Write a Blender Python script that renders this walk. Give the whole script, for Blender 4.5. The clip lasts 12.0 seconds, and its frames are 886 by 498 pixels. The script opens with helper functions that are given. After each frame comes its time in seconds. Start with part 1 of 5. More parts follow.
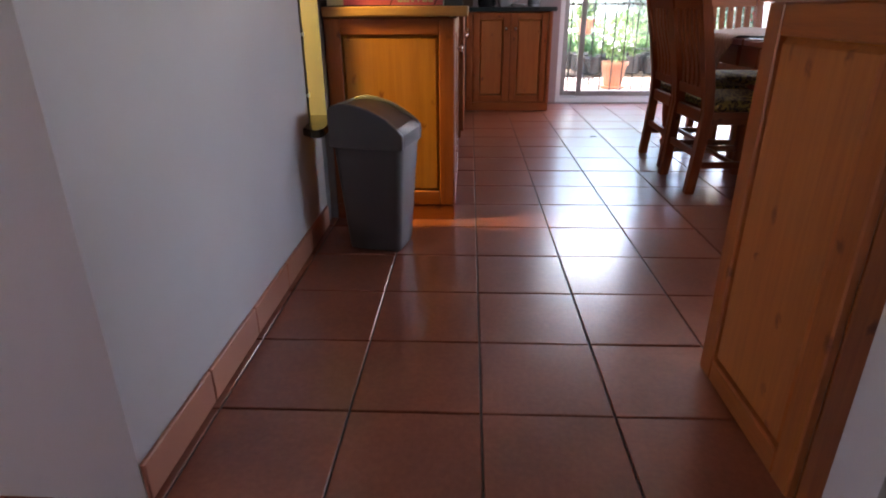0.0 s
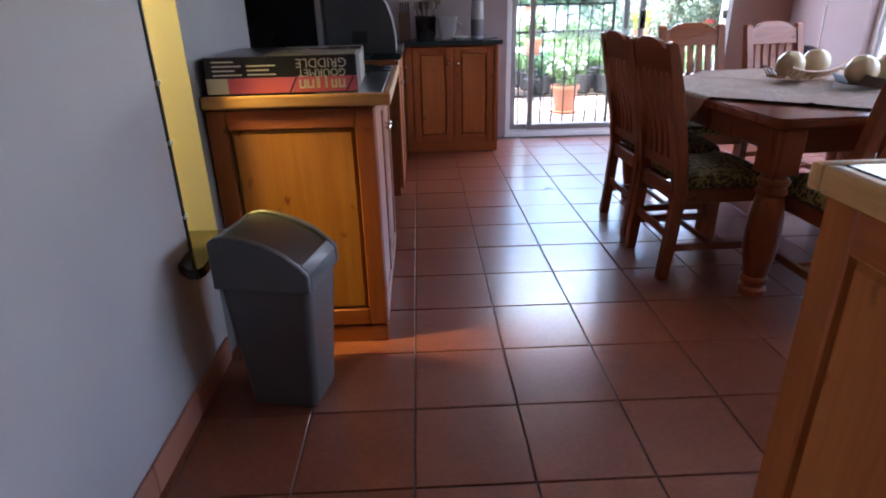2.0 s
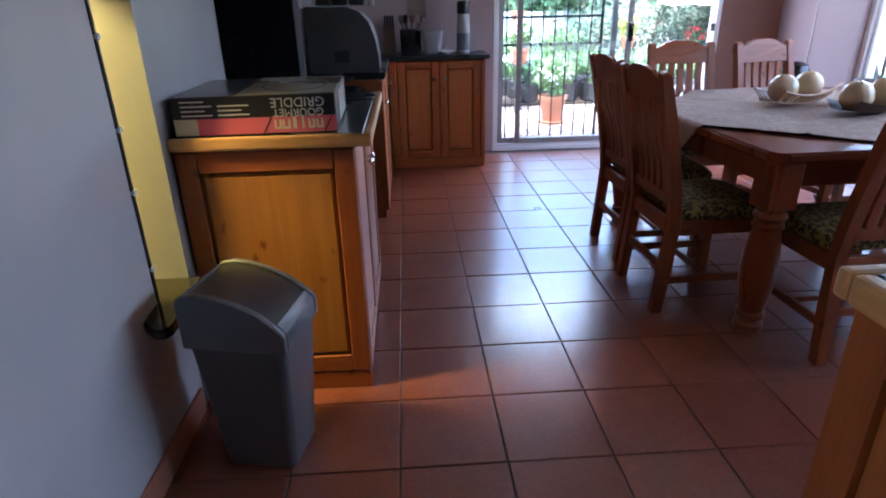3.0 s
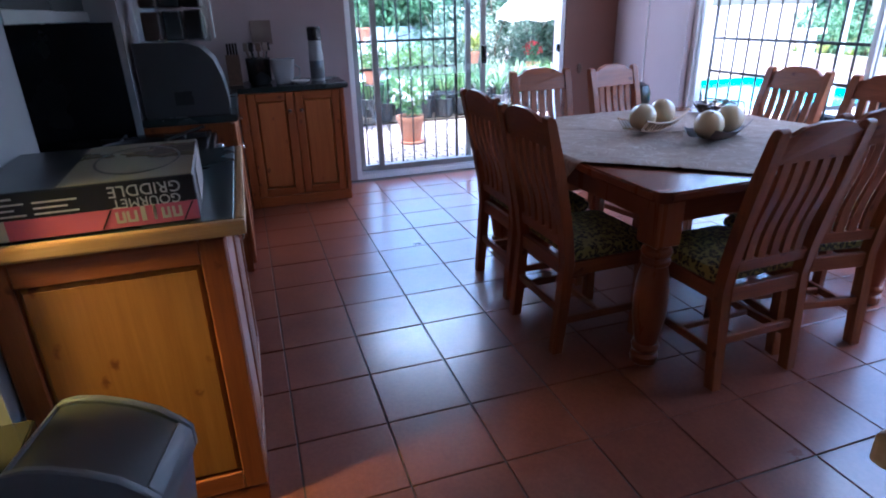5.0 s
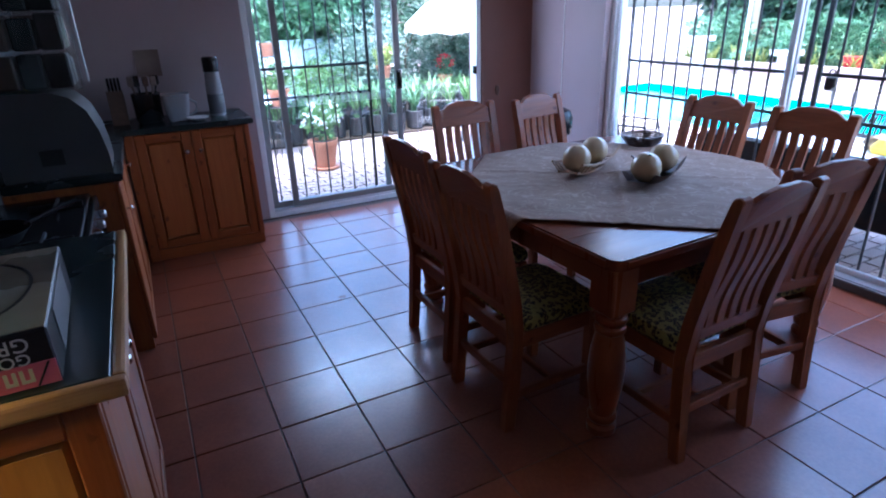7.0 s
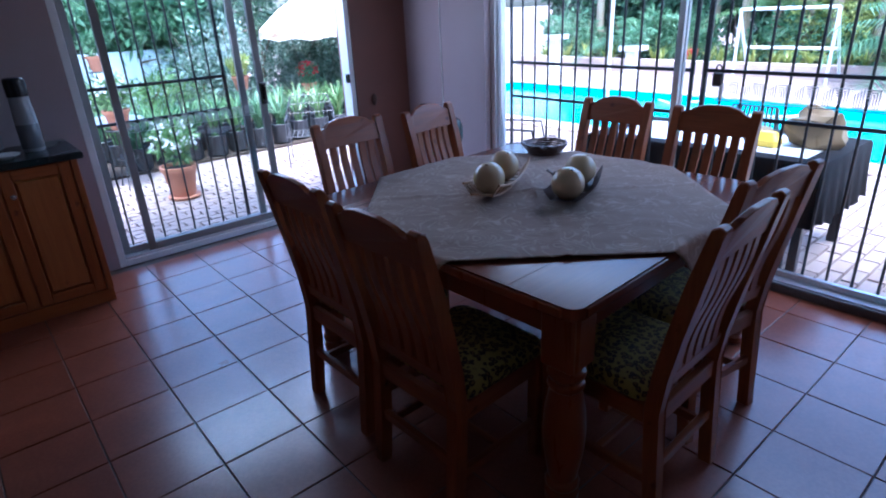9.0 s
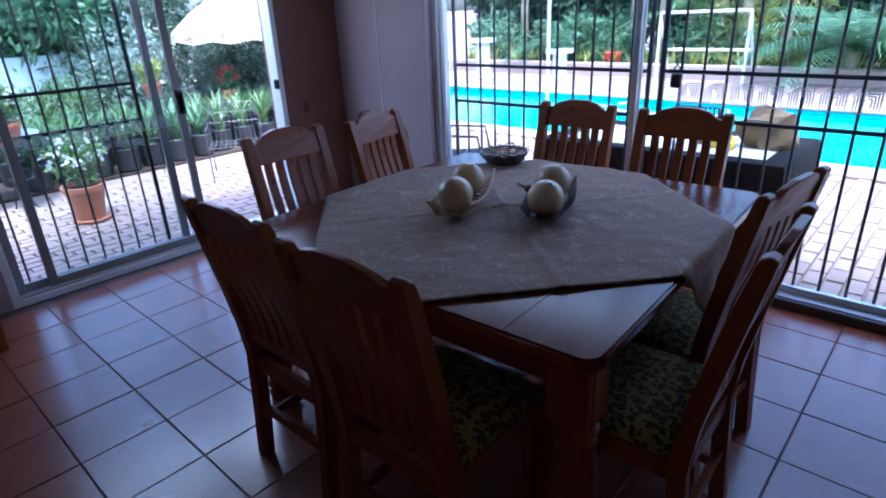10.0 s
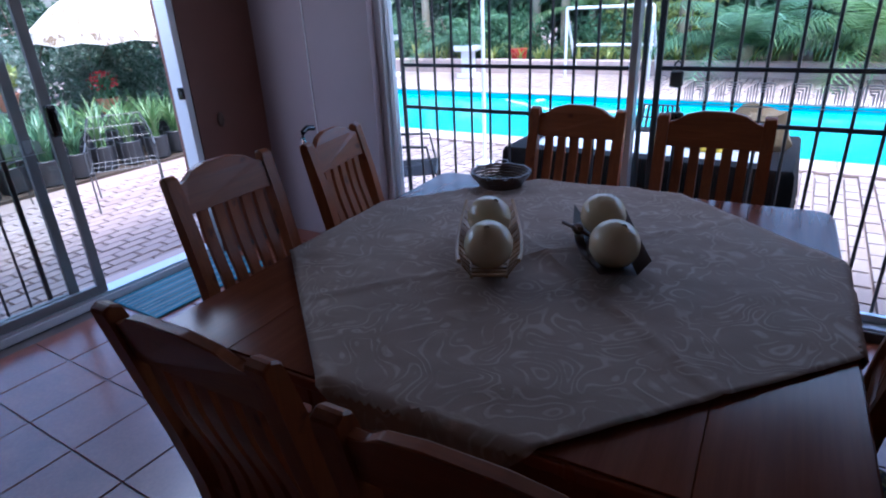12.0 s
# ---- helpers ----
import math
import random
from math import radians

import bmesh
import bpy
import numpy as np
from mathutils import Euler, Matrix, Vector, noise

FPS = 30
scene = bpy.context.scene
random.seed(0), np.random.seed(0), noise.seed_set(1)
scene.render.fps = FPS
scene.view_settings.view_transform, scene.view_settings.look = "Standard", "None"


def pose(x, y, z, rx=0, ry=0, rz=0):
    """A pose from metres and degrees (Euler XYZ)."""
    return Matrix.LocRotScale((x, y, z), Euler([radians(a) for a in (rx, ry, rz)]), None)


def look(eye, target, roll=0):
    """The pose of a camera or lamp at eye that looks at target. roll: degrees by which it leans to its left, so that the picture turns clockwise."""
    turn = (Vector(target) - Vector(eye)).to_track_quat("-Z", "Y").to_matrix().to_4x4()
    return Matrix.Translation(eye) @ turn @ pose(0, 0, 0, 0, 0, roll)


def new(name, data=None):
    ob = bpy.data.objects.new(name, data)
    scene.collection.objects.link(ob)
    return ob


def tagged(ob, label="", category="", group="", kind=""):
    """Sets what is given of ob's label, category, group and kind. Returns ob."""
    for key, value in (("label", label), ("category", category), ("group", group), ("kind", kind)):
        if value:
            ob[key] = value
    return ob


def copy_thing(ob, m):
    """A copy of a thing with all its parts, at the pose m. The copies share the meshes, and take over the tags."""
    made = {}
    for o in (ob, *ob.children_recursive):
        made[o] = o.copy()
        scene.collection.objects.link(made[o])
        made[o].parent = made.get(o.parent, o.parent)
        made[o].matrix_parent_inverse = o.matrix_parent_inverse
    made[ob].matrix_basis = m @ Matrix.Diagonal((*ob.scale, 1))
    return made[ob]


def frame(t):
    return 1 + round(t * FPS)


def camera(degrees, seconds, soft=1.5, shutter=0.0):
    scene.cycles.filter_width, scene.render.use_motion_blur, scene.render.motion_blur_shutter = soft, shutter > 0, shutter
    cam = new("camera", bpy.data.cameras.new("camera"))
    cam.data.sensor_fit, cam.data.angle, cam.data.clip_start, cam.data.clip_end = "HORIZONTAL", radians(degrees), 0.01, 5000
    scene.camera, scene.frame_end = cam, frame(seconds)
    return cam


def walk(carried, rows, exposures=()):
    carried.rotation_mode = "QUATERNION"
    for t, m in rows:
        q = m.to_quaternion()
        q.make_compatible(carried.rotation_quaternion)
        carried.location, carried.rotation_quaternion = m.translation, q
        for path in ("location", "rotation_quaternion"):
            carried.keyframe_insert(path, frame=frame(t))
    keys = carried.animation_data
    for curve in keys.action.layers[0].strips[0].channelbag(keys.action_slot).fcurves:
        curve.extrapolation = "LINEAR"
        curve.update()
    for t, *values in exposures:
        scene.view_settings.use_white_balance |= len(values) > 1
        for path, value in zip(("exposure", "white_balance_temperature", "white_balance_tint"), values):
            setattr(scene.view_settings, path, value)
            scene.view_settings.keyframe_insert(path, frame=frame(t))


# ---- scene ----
cam = camera(75.0, 12.0, soft=2.0)
EXPOSURES = [(0, 4.68, 7150, 23), (2.5, 4.5, 5880, 18), (4.5, 4.14, 5150, 16), (7, 3.65, 4880, 15), (9.5, 2.86, 4780, 15), (12, 2.3, 5000, 16)]
PATH = [
    (0, (0.001, 0.003, 0.934), (-0.083, 1.845, 0.159), -0.4),
    (0.5, (-0.008, 0.208, 1.015), (-0.088, 2.053, 0.246), -0.4),
    (1, (0.008, 0.288, 1.064), (-0.032, 2.135, 0.296), -1.4),
    (1.5, (0.049, 0.456, 1.07), (0.08, 2.301, 0.298), -1.2),
    (2, (0.092, 0.648, 1.191), (0.152, 2.491, 0.414), -1.3),
    (2.5, (0.11, 0.715, 1.274), (0.176, 2.558, 0.501), -1.6),
    (2.7, (0.119, 0.741, 1.277), (0.193, 2.583, 0.5), -1.5),
    (4.3, (0.022, 1.033, 1.412), (0.383, 2.846, 0.649), -1.1),
    (4.5, (0.029, 1.035, 1.418), (0.447, 2.835, 0.653), -1.2),
    (5, (0.045, 1.093, 1.412), (0.613, 2.853, 0.65), -1.5),
    (5.5, (0.089, 1.197, 1.413), (0.748, 2.925, 0.651), -1.7),
    (6, (0.153, 1.368, 1.487), (0.866, 3.072, 0.72), -1.9),
    (6.5, (0.169, 1.405, 1.547), (0.917, 3.095, 0.784), -1.8),
    (7, (0.127, 1.452, 1.568), (0.954, 3.106, 0.807), -1.8),
    (7.5, (0.085, 1.52, 1.576), (1.072, 3.083, 0.812), -2.2),
    (9.5, (0.328, 2.082, 1.548), (1.577, 3.444, 0.782), -2.8),
    (10, (0.393, 2.251, 1.532), (1.744, 3.511, 0.767), -2.7),
    (10.5, (0.565, 2.431, 1.541), (1.959, 3.64, 0.769), -2.8),
    (11, (0.631, 2.593, 1.538), (2.044, 3.776, 0.76), -2.8),
    (11.5, (0.629, 2.805, 1.53), (2.104, 3.908, 0.751), -2.8),
    (12, (0.663, 2.968, 1.504), (2.214, 3.957, 0.719), -2.8),
]
walk(cam, [(t, look(eye, target, roll)) for t, eye, target, roll in PATH], EXPOSURES)

# ---- world, sun, lights ----
world = bpy.data.worlds.new("sky")
scene.world = world
world.use_nodes = True
wn = world.node_tree.nodes
sky = wn.new("ShaderNodeTexSky")
sky.sky_type = "NISHITA"
sky.sun_disc = False
SUN_EL, SUN_AZ = 70.0, 205.0
sky.sun_elevation = radians(SUN_EL)
sky.sun_rotation = radians(SUN_AZ)
sky.air_density, sky.dust_density = 1.0, 4.0
world.node_tree.links.new(sky.outputs[0], wn["Background"].inputs[0])
wn["Background"].inputs[1].default_value = 0.15


def lamp(name, kind, m, energy, colour, **extra):
    d = bpy.data.lights.new(name, kind)
    d.energy, d.color = energy, colour
    if "size" in extra:
        d.shape, d.size, d.size_y = "RECTANGLE", extra["size"][0], extra["size"][1]
    if "angle" in extra:
        d.angle = radians(extra["angle"])
    if "radius" in extra:
        d.shadow_soft_size = extra["radius"]
    ob = new(name, d)
    ob.matrix_world = m
    return ob


az, el = radians(SUN_AZ), radians(SUN_EL)
sun_way = Vector((math.sin(az) * math.cos(el), math.cos(az) * math.cos(el), math.sin(el)))
lamp("sun", "SUN", look(sun_way * 30, (0, 0, 0)), 0.95, (1.0, 0.96, 0.9), angle=12)
# area lamps added under the heads of the two openings to boost the skylight
lamp("door_skylight", "AREA", look((1.92, 6.40, 1.95), (1.8, 5.5, 0.0)), 3.2, (0.9, 0.91, 0.95), size=(1.9, 0.4))
lamp("window_skylight", "AREA", look((3.70, 3.5, 1.95), (3.0, 3.4, 0.0)), 1.5, (0.9, 0.91, 0.95), size=(3.2, 0.36))
# fill lamp added in the unseen entrance room behind the walker, at an invented west opening
lamp("hall_daylight", "AREA", look((-3.14, -0.75, 1.55), (0.7, 0.9, 0.7)), 0.3, (1.0, 0.8, 0.6), size=(1.0, 0.9))
# warm bulb of the small room beside the passage
lamp("bulb_light", "POINT", pose(-1.35, 2.29, 1.9), 14, (1.0, 0.76, 0.18), radius=0.12)


# ---- materials ----
def mat(name, base, rough=0.5, metal=0.0, spec=0.5):
    m = bpy.data.materials.new(name)
    m.use_nodes = True
    b = m.node_tree.nodes["Principled BSDF"]
    b.inputs["Base Color"].default_value = (*base, 1)
    b.inputs["Roughness"].default_value = rough
    b.inputs["Metallic"].default_value = metal
    b.inputs["Specular IOR Level"].default_value = spec
    return m


def nd(m, kind, **props):
    n = m.node_tree.nodes.new(kind)
    for k, v in props.items():
        n.inputs[k].default_value = v
    return n


def link(m, a, b):
    m.node_tree.links.new(a, b)


def coords(m, scale=(1, 1, 1), which="Object"):
    tc, mp = nd(m, "ShaderNodeTexCoord"), nd(m, "ShaderNodeMapping")
    mp.inputs["Scale"].default_value = scale
    link(m, tc.outputs[which], mp.inputs[0])
    return mp.outputs[0]


def noise_tex(m, vec, scale, detail=4.0, rough=0.55, distort=0.0):
    n = nd(m, "ShaderNodeTexNoise", Scale=scale, Detail=detail, Roughness=rough, Distortion=distort)
    link(m, vec, n.inputs["Vector"])
    return n.outputs["Fac"]


def ramp(m, fac, stops):
    r = nd(m, "ShaderNodeValToRGB")
    e = r.color_ramp.elements
    while len(e) < len(stops):
        e.new(0.5)
    for item, (p, c) in zip(e, stops):
        item.position, item.color = p, (*c, 1)
    link(m, fac, r.inputs[0])
    return r.outputs[0]


def mix(m, fac, a, b, blend="MIX"):
    x = nd(m, "ShaderNodeMix")
    x.data_type, x.blend_type = "RGBA", blend
    if isinstance(fac, float):
        x.inputs[0].default_value = fac
    else:
        link(m, fac, x.inputs[0])
    for sock, val in ((x.inputs[6], a), (x.inputs[7], b)):
        if isinstance(val, tuple):
            sock.default_value = (*val, 1)
        else:
            link(m, val, sock)
    return x.outputs[2]


def finish(m, colour=None, rough=None, bump=None, strength=0.2, dist=0.002):
    b = m.node_tree.nodes["Principled BSDF"]
    if colour is not None:
        link(m, colour, b.inputs["Base Color"])
    if rough is not None:
        link(m, rough, b.inputs["Roughness"])
    if bump is not None:
        n = nd(m, "ShaderNodeBump", Strength=strength, Distance=dist)
        link(m, bump, n.inputs["Height"])
        link(m, n.outputs[0], b.inputs["Normal"])
    return m


def spread(m, fac, lo, hi):
    r = nd(m, "ShaderNodeMapRange")
    r.inputs["To Min"].default_value, r.inputs["To Max"].default_value = lo, hi
    link(m, fac, r.inputs["Value"])
    return r.outputs[0]


def plaster(name, a, b, rough=0.75):
    m = mat(name, a, rough)
    v = coords(m)
    big, small = noise_tex(m, v, 1.3, 5), noise_tex(m, v, 60, 4)
    c = ramp(m, big, [(0.3, a), (0.75, b)])
    return finish(m, c, spread(m, big, rough - 0.12, rough + 0.1), small, 0.12, 0.002)


def wood(name, dark, mid, light, axis=2, rough=0.38, grain=26.0, knots=True):
    m = mat(name, mid, rough)
    s = [grain, grain, grain]
    s[axis] = grain * 0.055
    info = nd(m, "ShaderNodeObjectInfo")
    tc, mp = nd(m, "ShaderNodeTexCoord"), nd(m, "ShaderNodeMapping")
    add = nd(m, "ShaderNodeVectorMath")
    add.operation = "ADD"
    sc = nd(m, "ShaderNodeVectorMath")
    sc.operation = "SCALE"
    sc.inputs["Scale"].default_value = 7.0
    link(m, info.outputs["Random"], sc.inputs[0])
    link(m, tc.outputs["Object"], add.inputs[0])
    link(m, sc.outputs[0], add.inputs[1])
    link(m, add.outputs[0], mp.inputs[0])
    mp.inputs["Scale"].default_value = s
    g = noise_tex(m, mp.outputs[0], 1.0, 6, 0.62, 0.6)
    fine = noise_tex(m, mp.outputs[0], 5.0, 3, 0.6)
    broad = noise_tex(m, add.outputs[0], 2.2, 3)
    c = ramp(m, g, [(0.28, dark), (0.5, mid), (0.72, light)])
    c = mix(m, spread(m, broad, 0.0, 0.45), c, dark)
    c = mix(m, 0.25, c, ramp(m, fine, [(0.35, dark), (0.65, light)]))
    if knots:
        ks = nd(m, "ShaderNodeMapping")
        kscale = [11.0, 11.0, 11.0]
        kscale[axis] = 6.5
        ks.inputs["Scale"].default_value = kscale
        wob = nd(m, "ShaderNodeVectorMath")
        wob.operation = "MULTIPLY_ADD"
        wob.inputs[1].default_value = (0.03, 0.03, 0.03)
        link(m, noise_tex(m, add.outputs[0], 40, 2), wob.inputs[0])
        link(m, add.outputs[0], wob.inputs[2])
        link(m, wob.outputs[0], ks.inputs[0])
        vo = nd(m, "ShaderNodeTexVoronoi", Scale=1.0)
        link(m, ks.outputs[0], vo.inputs["Vector"])
        k = ramp(m, vo.outputs["Distance"], [(0.06, (0.85, 0.85, 0.85)), (0.16, (0, 0, 0))])
        c = mix(m, k, c, (dark[0] * 0.5, dark[1] * 0.28, dark[2] * 0.25))
    return finish(m, c, spread(m, g, rough - 0.08, rough + 0.14), g, 0.12, 0.001)


WALL = plaster("white_wall_paint", (0.43, 0.405, 0.405), (0.5, 0.475, 0.47))
WALL_PINK = plaster("lilac_wall_paint", (0.31, 0.24, 0.25), (0.36, 0.285, 0.295), 0.6)
WALL_WARM = plaster("warm_brown_pier_wall", (0.17, 0.075, 0.052), (0.23, 0.1, 0.07), 0.55)
CEIL = plaster("ceiling_paint", (0.5, 0.46, 0.42), (0.56, 0.52, 0.48))
GLAZED = plaster("glazed_wall_tile", (0.27, 0.265, 0.28), (0.33, 0.325, 0.34), 0.2)

TILE = mat("terracotta_tile", (0.3, 0.1, 0.06), 0.3)
_v = coords(TILE, which="Object")
_i = nd(TILE, "ShaderNodeObjectInfo")
_sc = nd(TILE, "ShaderNodeVectorMath")
_sc.operation = "MULTIPLY_ADD"
_sc.inputs[1].default_value = (11, 17, 5)
link(TILE, _i.outputs["Random"], _sc.inputs[0])
link(TILE, _v, _sc.inputs[2])
_n1, _n2 = noise_tex(TILE, _sc.outputs[0], 5, 5), noise_tex(TILE, _sc.outputs[0], 70, 3)
_c = ramp(TILE, _n1, [(0.25, (0.15, 0.036, 0.016)), (0.55, (0.215, 0.056, 0.025)), (0.8, (0.27, 0.08, 0.038))])
_c = mix(TILE, spread(TILE, _i.outputs["Random"], 0.0, 0.5), _c, (0.19, 0.052, 0.03))
_c = mix(TILE, 0.14, _c, ramp(TILE, _n2, [(0.35, (0.16, 0.055, 0.04)), (0.7, (0.4, 0.17, 0.1))]))
_n3 = noise_tex(TILE, _sc.outputs[0], 3.5, 2, 0.45, 0.3)
finish(TILE, _c, spread(TILE, _n1, 0.22, 0.42), noise_tex(TILE, _sc.outputs[0], 6, 1), 0.12, 0.004)
_b = TILE.node_tree.nodes["Principled BSDF"]
_b.inputs["Coat Weight"].default_value, _b.inputs["Coat IOR"].default_value = 0.8, 1.5
_b.inputs["Specular IOR Level"].default_value = 0.3
_cr = nd(TILE, "ShaderNodeMapRange", **{"From Min": 0.25, "From Max": 0.75, "To Min": 0.19, "To Max": 0.25})
link(TILE, _n3, _cr.inputs["Value"])
link(TILE, _cr.outputs[0], _b.inputs["Coat Roughness"])

GROUT = plaster("dark_grout", (0.06, 0.05, 0.05), (0.13, 0.11, 0.105), 0.8)
SKIRT = plaster("terracotta_skirting", (0.36, 0.14, 0.09), (0.45, 0.19, 0.12), 0.4)
PINE = wood("honey_pine", (0.27, 0.09, 0.013), (0.4, 0.155, 0.023), (0.48, 0.205, 0.036), 2, grain=15)
PINE_ORANGE = wood("orange_pine_door", (0.24, 0.062, 0.014), (0.36, 0.105, 0.023), (0.44, 0.145, 0.034), 2, grain=16)
PINE_RED = wood("red_stained_pine_upright", (0.19, 0.044, 0.009), (0.29, 0.072, 0.014), (0.37, 0.108, 0.022), 2)
PINE_RED_Y = wood("red_stained_pine_along", (0.19, 0.044, 0.009), (0.29, 0.072, 0.014), (0.37, 0.108, 0.022), 1)
PINE_RED_X = wood("red_stained_pine_across", (0.19, 0.044, 0.009), (0.29, 0.072, 0.014), (0.37, 0.108, 0.022), 0)
EDGE_X = wood("oiled_edging_across", (0.36, 0.17, 0.06), (0.5, 0.27, 0.1), (0.6, 0.35, 0.14), 0, 0.4, knots=False)
EDGE_Y = wood("oiled_edging_along", (0.36, 0.17, 0.06), (0.5, 0.27, 0.1), (0.6, 0.35, 0.14), 1, 0.4, knots=False)
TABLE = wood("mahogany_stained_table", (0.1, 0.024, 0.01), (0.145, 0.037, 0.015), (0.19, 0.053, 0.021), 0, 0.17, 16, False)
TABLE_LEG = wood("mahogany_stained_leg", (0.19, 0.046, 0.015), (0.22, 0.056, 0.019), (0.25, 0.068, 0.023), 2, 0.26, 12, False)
CHAIR_UP = wood("chair_wood_upright", (0.162, 0.039, 0.011), (0.243, 0.063, 0.018), (0.324, 0.096, 0.028), 2, 0.34)
CHAIR_X = wood("chair_wood_across", (0.162, 0.039, 0.011), (0.243, 0.063, 0.018), (0.324, 0.096, 0.028), 0, 0.34)
CHAIR_Y = wood("chair_wood_along", (0.149, 0.036, 0.011), (0.223, 0.059, 0.018), (0.297, 0.089, 0.027), 1, 0.36)
TABLE.node_tree.nodes["Principled BSDF"].inputs["Specular IOR Level"].default_value = 0.25
for _m in (CHAIR_UP, CHAIR_X, CHAIR_Y, TABLE_LEG):
    _m.node_tree.nodes["Principled BSDF"].inputs["Specular IOR Level"].default_value = 0.3
TRAY_LIGHT = wood("pale_tray_wood", (0.24, 0.13, 0.06), (0.38, 0.22, 0.11), (0.5, 0.32, 0.17), 1, 0.5, 40, False)
TRAY_DARK = wood("dark_tray_wood", (0.05, 0.025, 0.015), (0.09, 0.045, 0.028), (0.14, 0.07, 0.04), 1, 0.4, 40, False)

LEOPARD = mat("leopard_print_fabric", (0.1, 0.09, 0.04), 0.85)
_v = coords(LEOPARD, (1, 1, 1))
_w = noise_tex(LEOPARD, _v, 30, 2)
_vm = nd(LEOPARD, "ShaderNodeVectorMath")
_vm.operation = "MULTIPLY_ADD"
_vm.inputs[1].default_value = (0.02, 0.02, 0.02)
link(LEOPARD, _w, _vm.inputs[0])
link(LEOPARD, _v, _vm.inputs[2])
_vo = nd(LEOPARD, "ShaderNodeTexVoronoi", Scale=55.0)
link(LEOPARD, _vm.outputs[0], _vo.inputs["Vector"])
_c = ramp(LEOPARD, _vo.outputs["Distance"], [(0.2, (0.16, 0.1, 0.025)), (0.3, (0.012, 0.01, 0.008)), (0.47, (0.014, 0.012, 0.01)), (0.56, (0.24, 0.185, 0.045))])
finish(LEOPARD, _c, None, noise_tex(LEOPARD, _v, 300, 2), 0.3, 0.001)

CLOTH = mat("embroidered_beige_cloth", (0.5, 0.46, 0.42), 0.85)
_v = coords(CLOTH)
_wm = nd(CLOTH, "ShaderNodeMath")
_wm.operation = "MULTIPLY"
_wm.inputs[1].default_value = 9.0
link(CLOTH, noise_tex(CLOTH, _v, 7.5, 1, 0.4, 0.9), _wm.inputs[0])
_wv = nd(CLOTH, "ShaderNodeMath")
_wv.operation = "FRACT"
link(CLOTH, _wm.outputs[0], _wv.inputs[0])
_line = ramp(CLOTH, _wv.outputs[0], [(0.0, (0, 0, 0)), (0.3, (0.1, 0.1, 0.1)), (0.42, (1, 1, 1)), (0.56, (1, 1, 1)), (0.68, (0.05, 0.05, 0.05))])
_gap = ramp(CLOTH, noise_tex(CLOTH, _v, 16, 2, 0.5, 0.6), [(0.4, (0.1, 0.1, 0.1)), (0.58, (1, 1, 1))])
_line = mix(CLOTH, 1.0, _line, _gap, "MULTIPLY")
_weave = noise_tex(CLOTH, _v, 240, 2)
_c = mix(CLOTH, _line, (0.28, 0.192, 0.14), (0.43, 0.32, 0.245))
_c = mix(CLOTH, spread(CLOTH, noise_tex(CLOTH, _v, 3, 3), 0.0, 0.35), _c, (0.25, 0.165, 0.12))
finish(CLOTH, _c, None, mix(CLOTH, 0.4, _line, _weave), 0.2, 0.004)

LAMINATE = plaster("dark_green_laminate", (0.012, 0.02, 0.022), (0.025, 0.036, 0.038), 0.28)
ALU = mat("brushed_aluminium", (0.62, 0.65, 0.68), 0.34, 0.85)
finish(ALU, None, spread(ALU, noise_tex(ALU, coords(ALU, (60, 60, 3)), 3), 0.25, 0.45))
# aluminium coloured darker for the backlit faces of the door leaves; mat stripes reuse it
ALU_DARKENED = plaster("shade_darkened_aluminium", (0.2, 0.195, 0.19), (0.27, 0.265, 0.26), 0.45)
WHITE_METAL = plaster("white_enamelled_metal", (0.7, 0.72, 0.74), (0.78, 0.8, 0.81), 0.35)
IRON = plaster("black_iron", (0.012, 0.012, 0.014), (0.03, 0.03, 0.032), 0.45)
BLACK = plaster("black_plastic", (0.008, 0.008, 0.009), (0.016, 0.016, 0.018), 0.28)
BLACK_GLOSS = mat("black_glass_panel", (0.004, 0.004, 0.005), 0.22)
DULL = plaster("dull_grey_metal", (0.045, 0.045, 0.047), (0.07, 0.07, 0.073), 0.42)
STEEL = mat("brushed_steel", (0.46, 0.46, 0.47), 0.3, 0.9)
finish(STEEL, None, spread(STEEL, noise_tex(STEEL, coords(STEEL, (3, 90, 90)), 2), 0.22, 0.42))
CHROME = mat("chrome", (0.75, 0.75, 0.76), 0.1, 1.0)
BIN = plaster("grey_bin_plastic", (0.095, 0.093, 0.095), (0.125, 0.123, 0.126), 0.42)
BIN_LID = plaster("dark_grey_bin_lid", (0.04, 0.038, 0.036), (0.058, 0.055, 0.05), 0.36)
SLATE = plaster("dark_polished_sill", (0.012, 0.011, 0.009), (0.04, 0.034, 0.024), 0.14)
FOOD_PRINT = plaster("faded_food_print", (0.07, 0.05, 0.045), (0.46, 0.4, 0.25), 0.3)
PALE_PLASTIC = plaster("pale_clear_plastic", (0.26, 0.26, 0.28), (0.34, 0.34, 0.36), 0.25)
SMOKE = plaster("smoky_plastic", (0.1, 0.105, 0.115), (0.16, 0.165, 0.18), 0.25)
CREAM = plaster("cream_ceramic", (0.56, 0.42, 0.25), (0.64, 0.5, 0.32), 0.25)
PAPER_DARK = plaster("black_printed_card", (0.012, 0.01, 0.012), (0.02, 0.018, 0.018), 0.35)
PAPER_PINK = plaster("faded_pink_print", (0.62, 0.1, 0.17), (0.7, 0.16, 0.22), 0.4)
PAPER_CREAM = plaster("cream_print", (0.6, 0.55, 0.36), (0.7, 0.66, 0.48), 0.4)
PAPER_WHITE = plaster("white_print", (0.7, 0.68, 0.62), (0.76, 0.74, 0.68), 0.4)
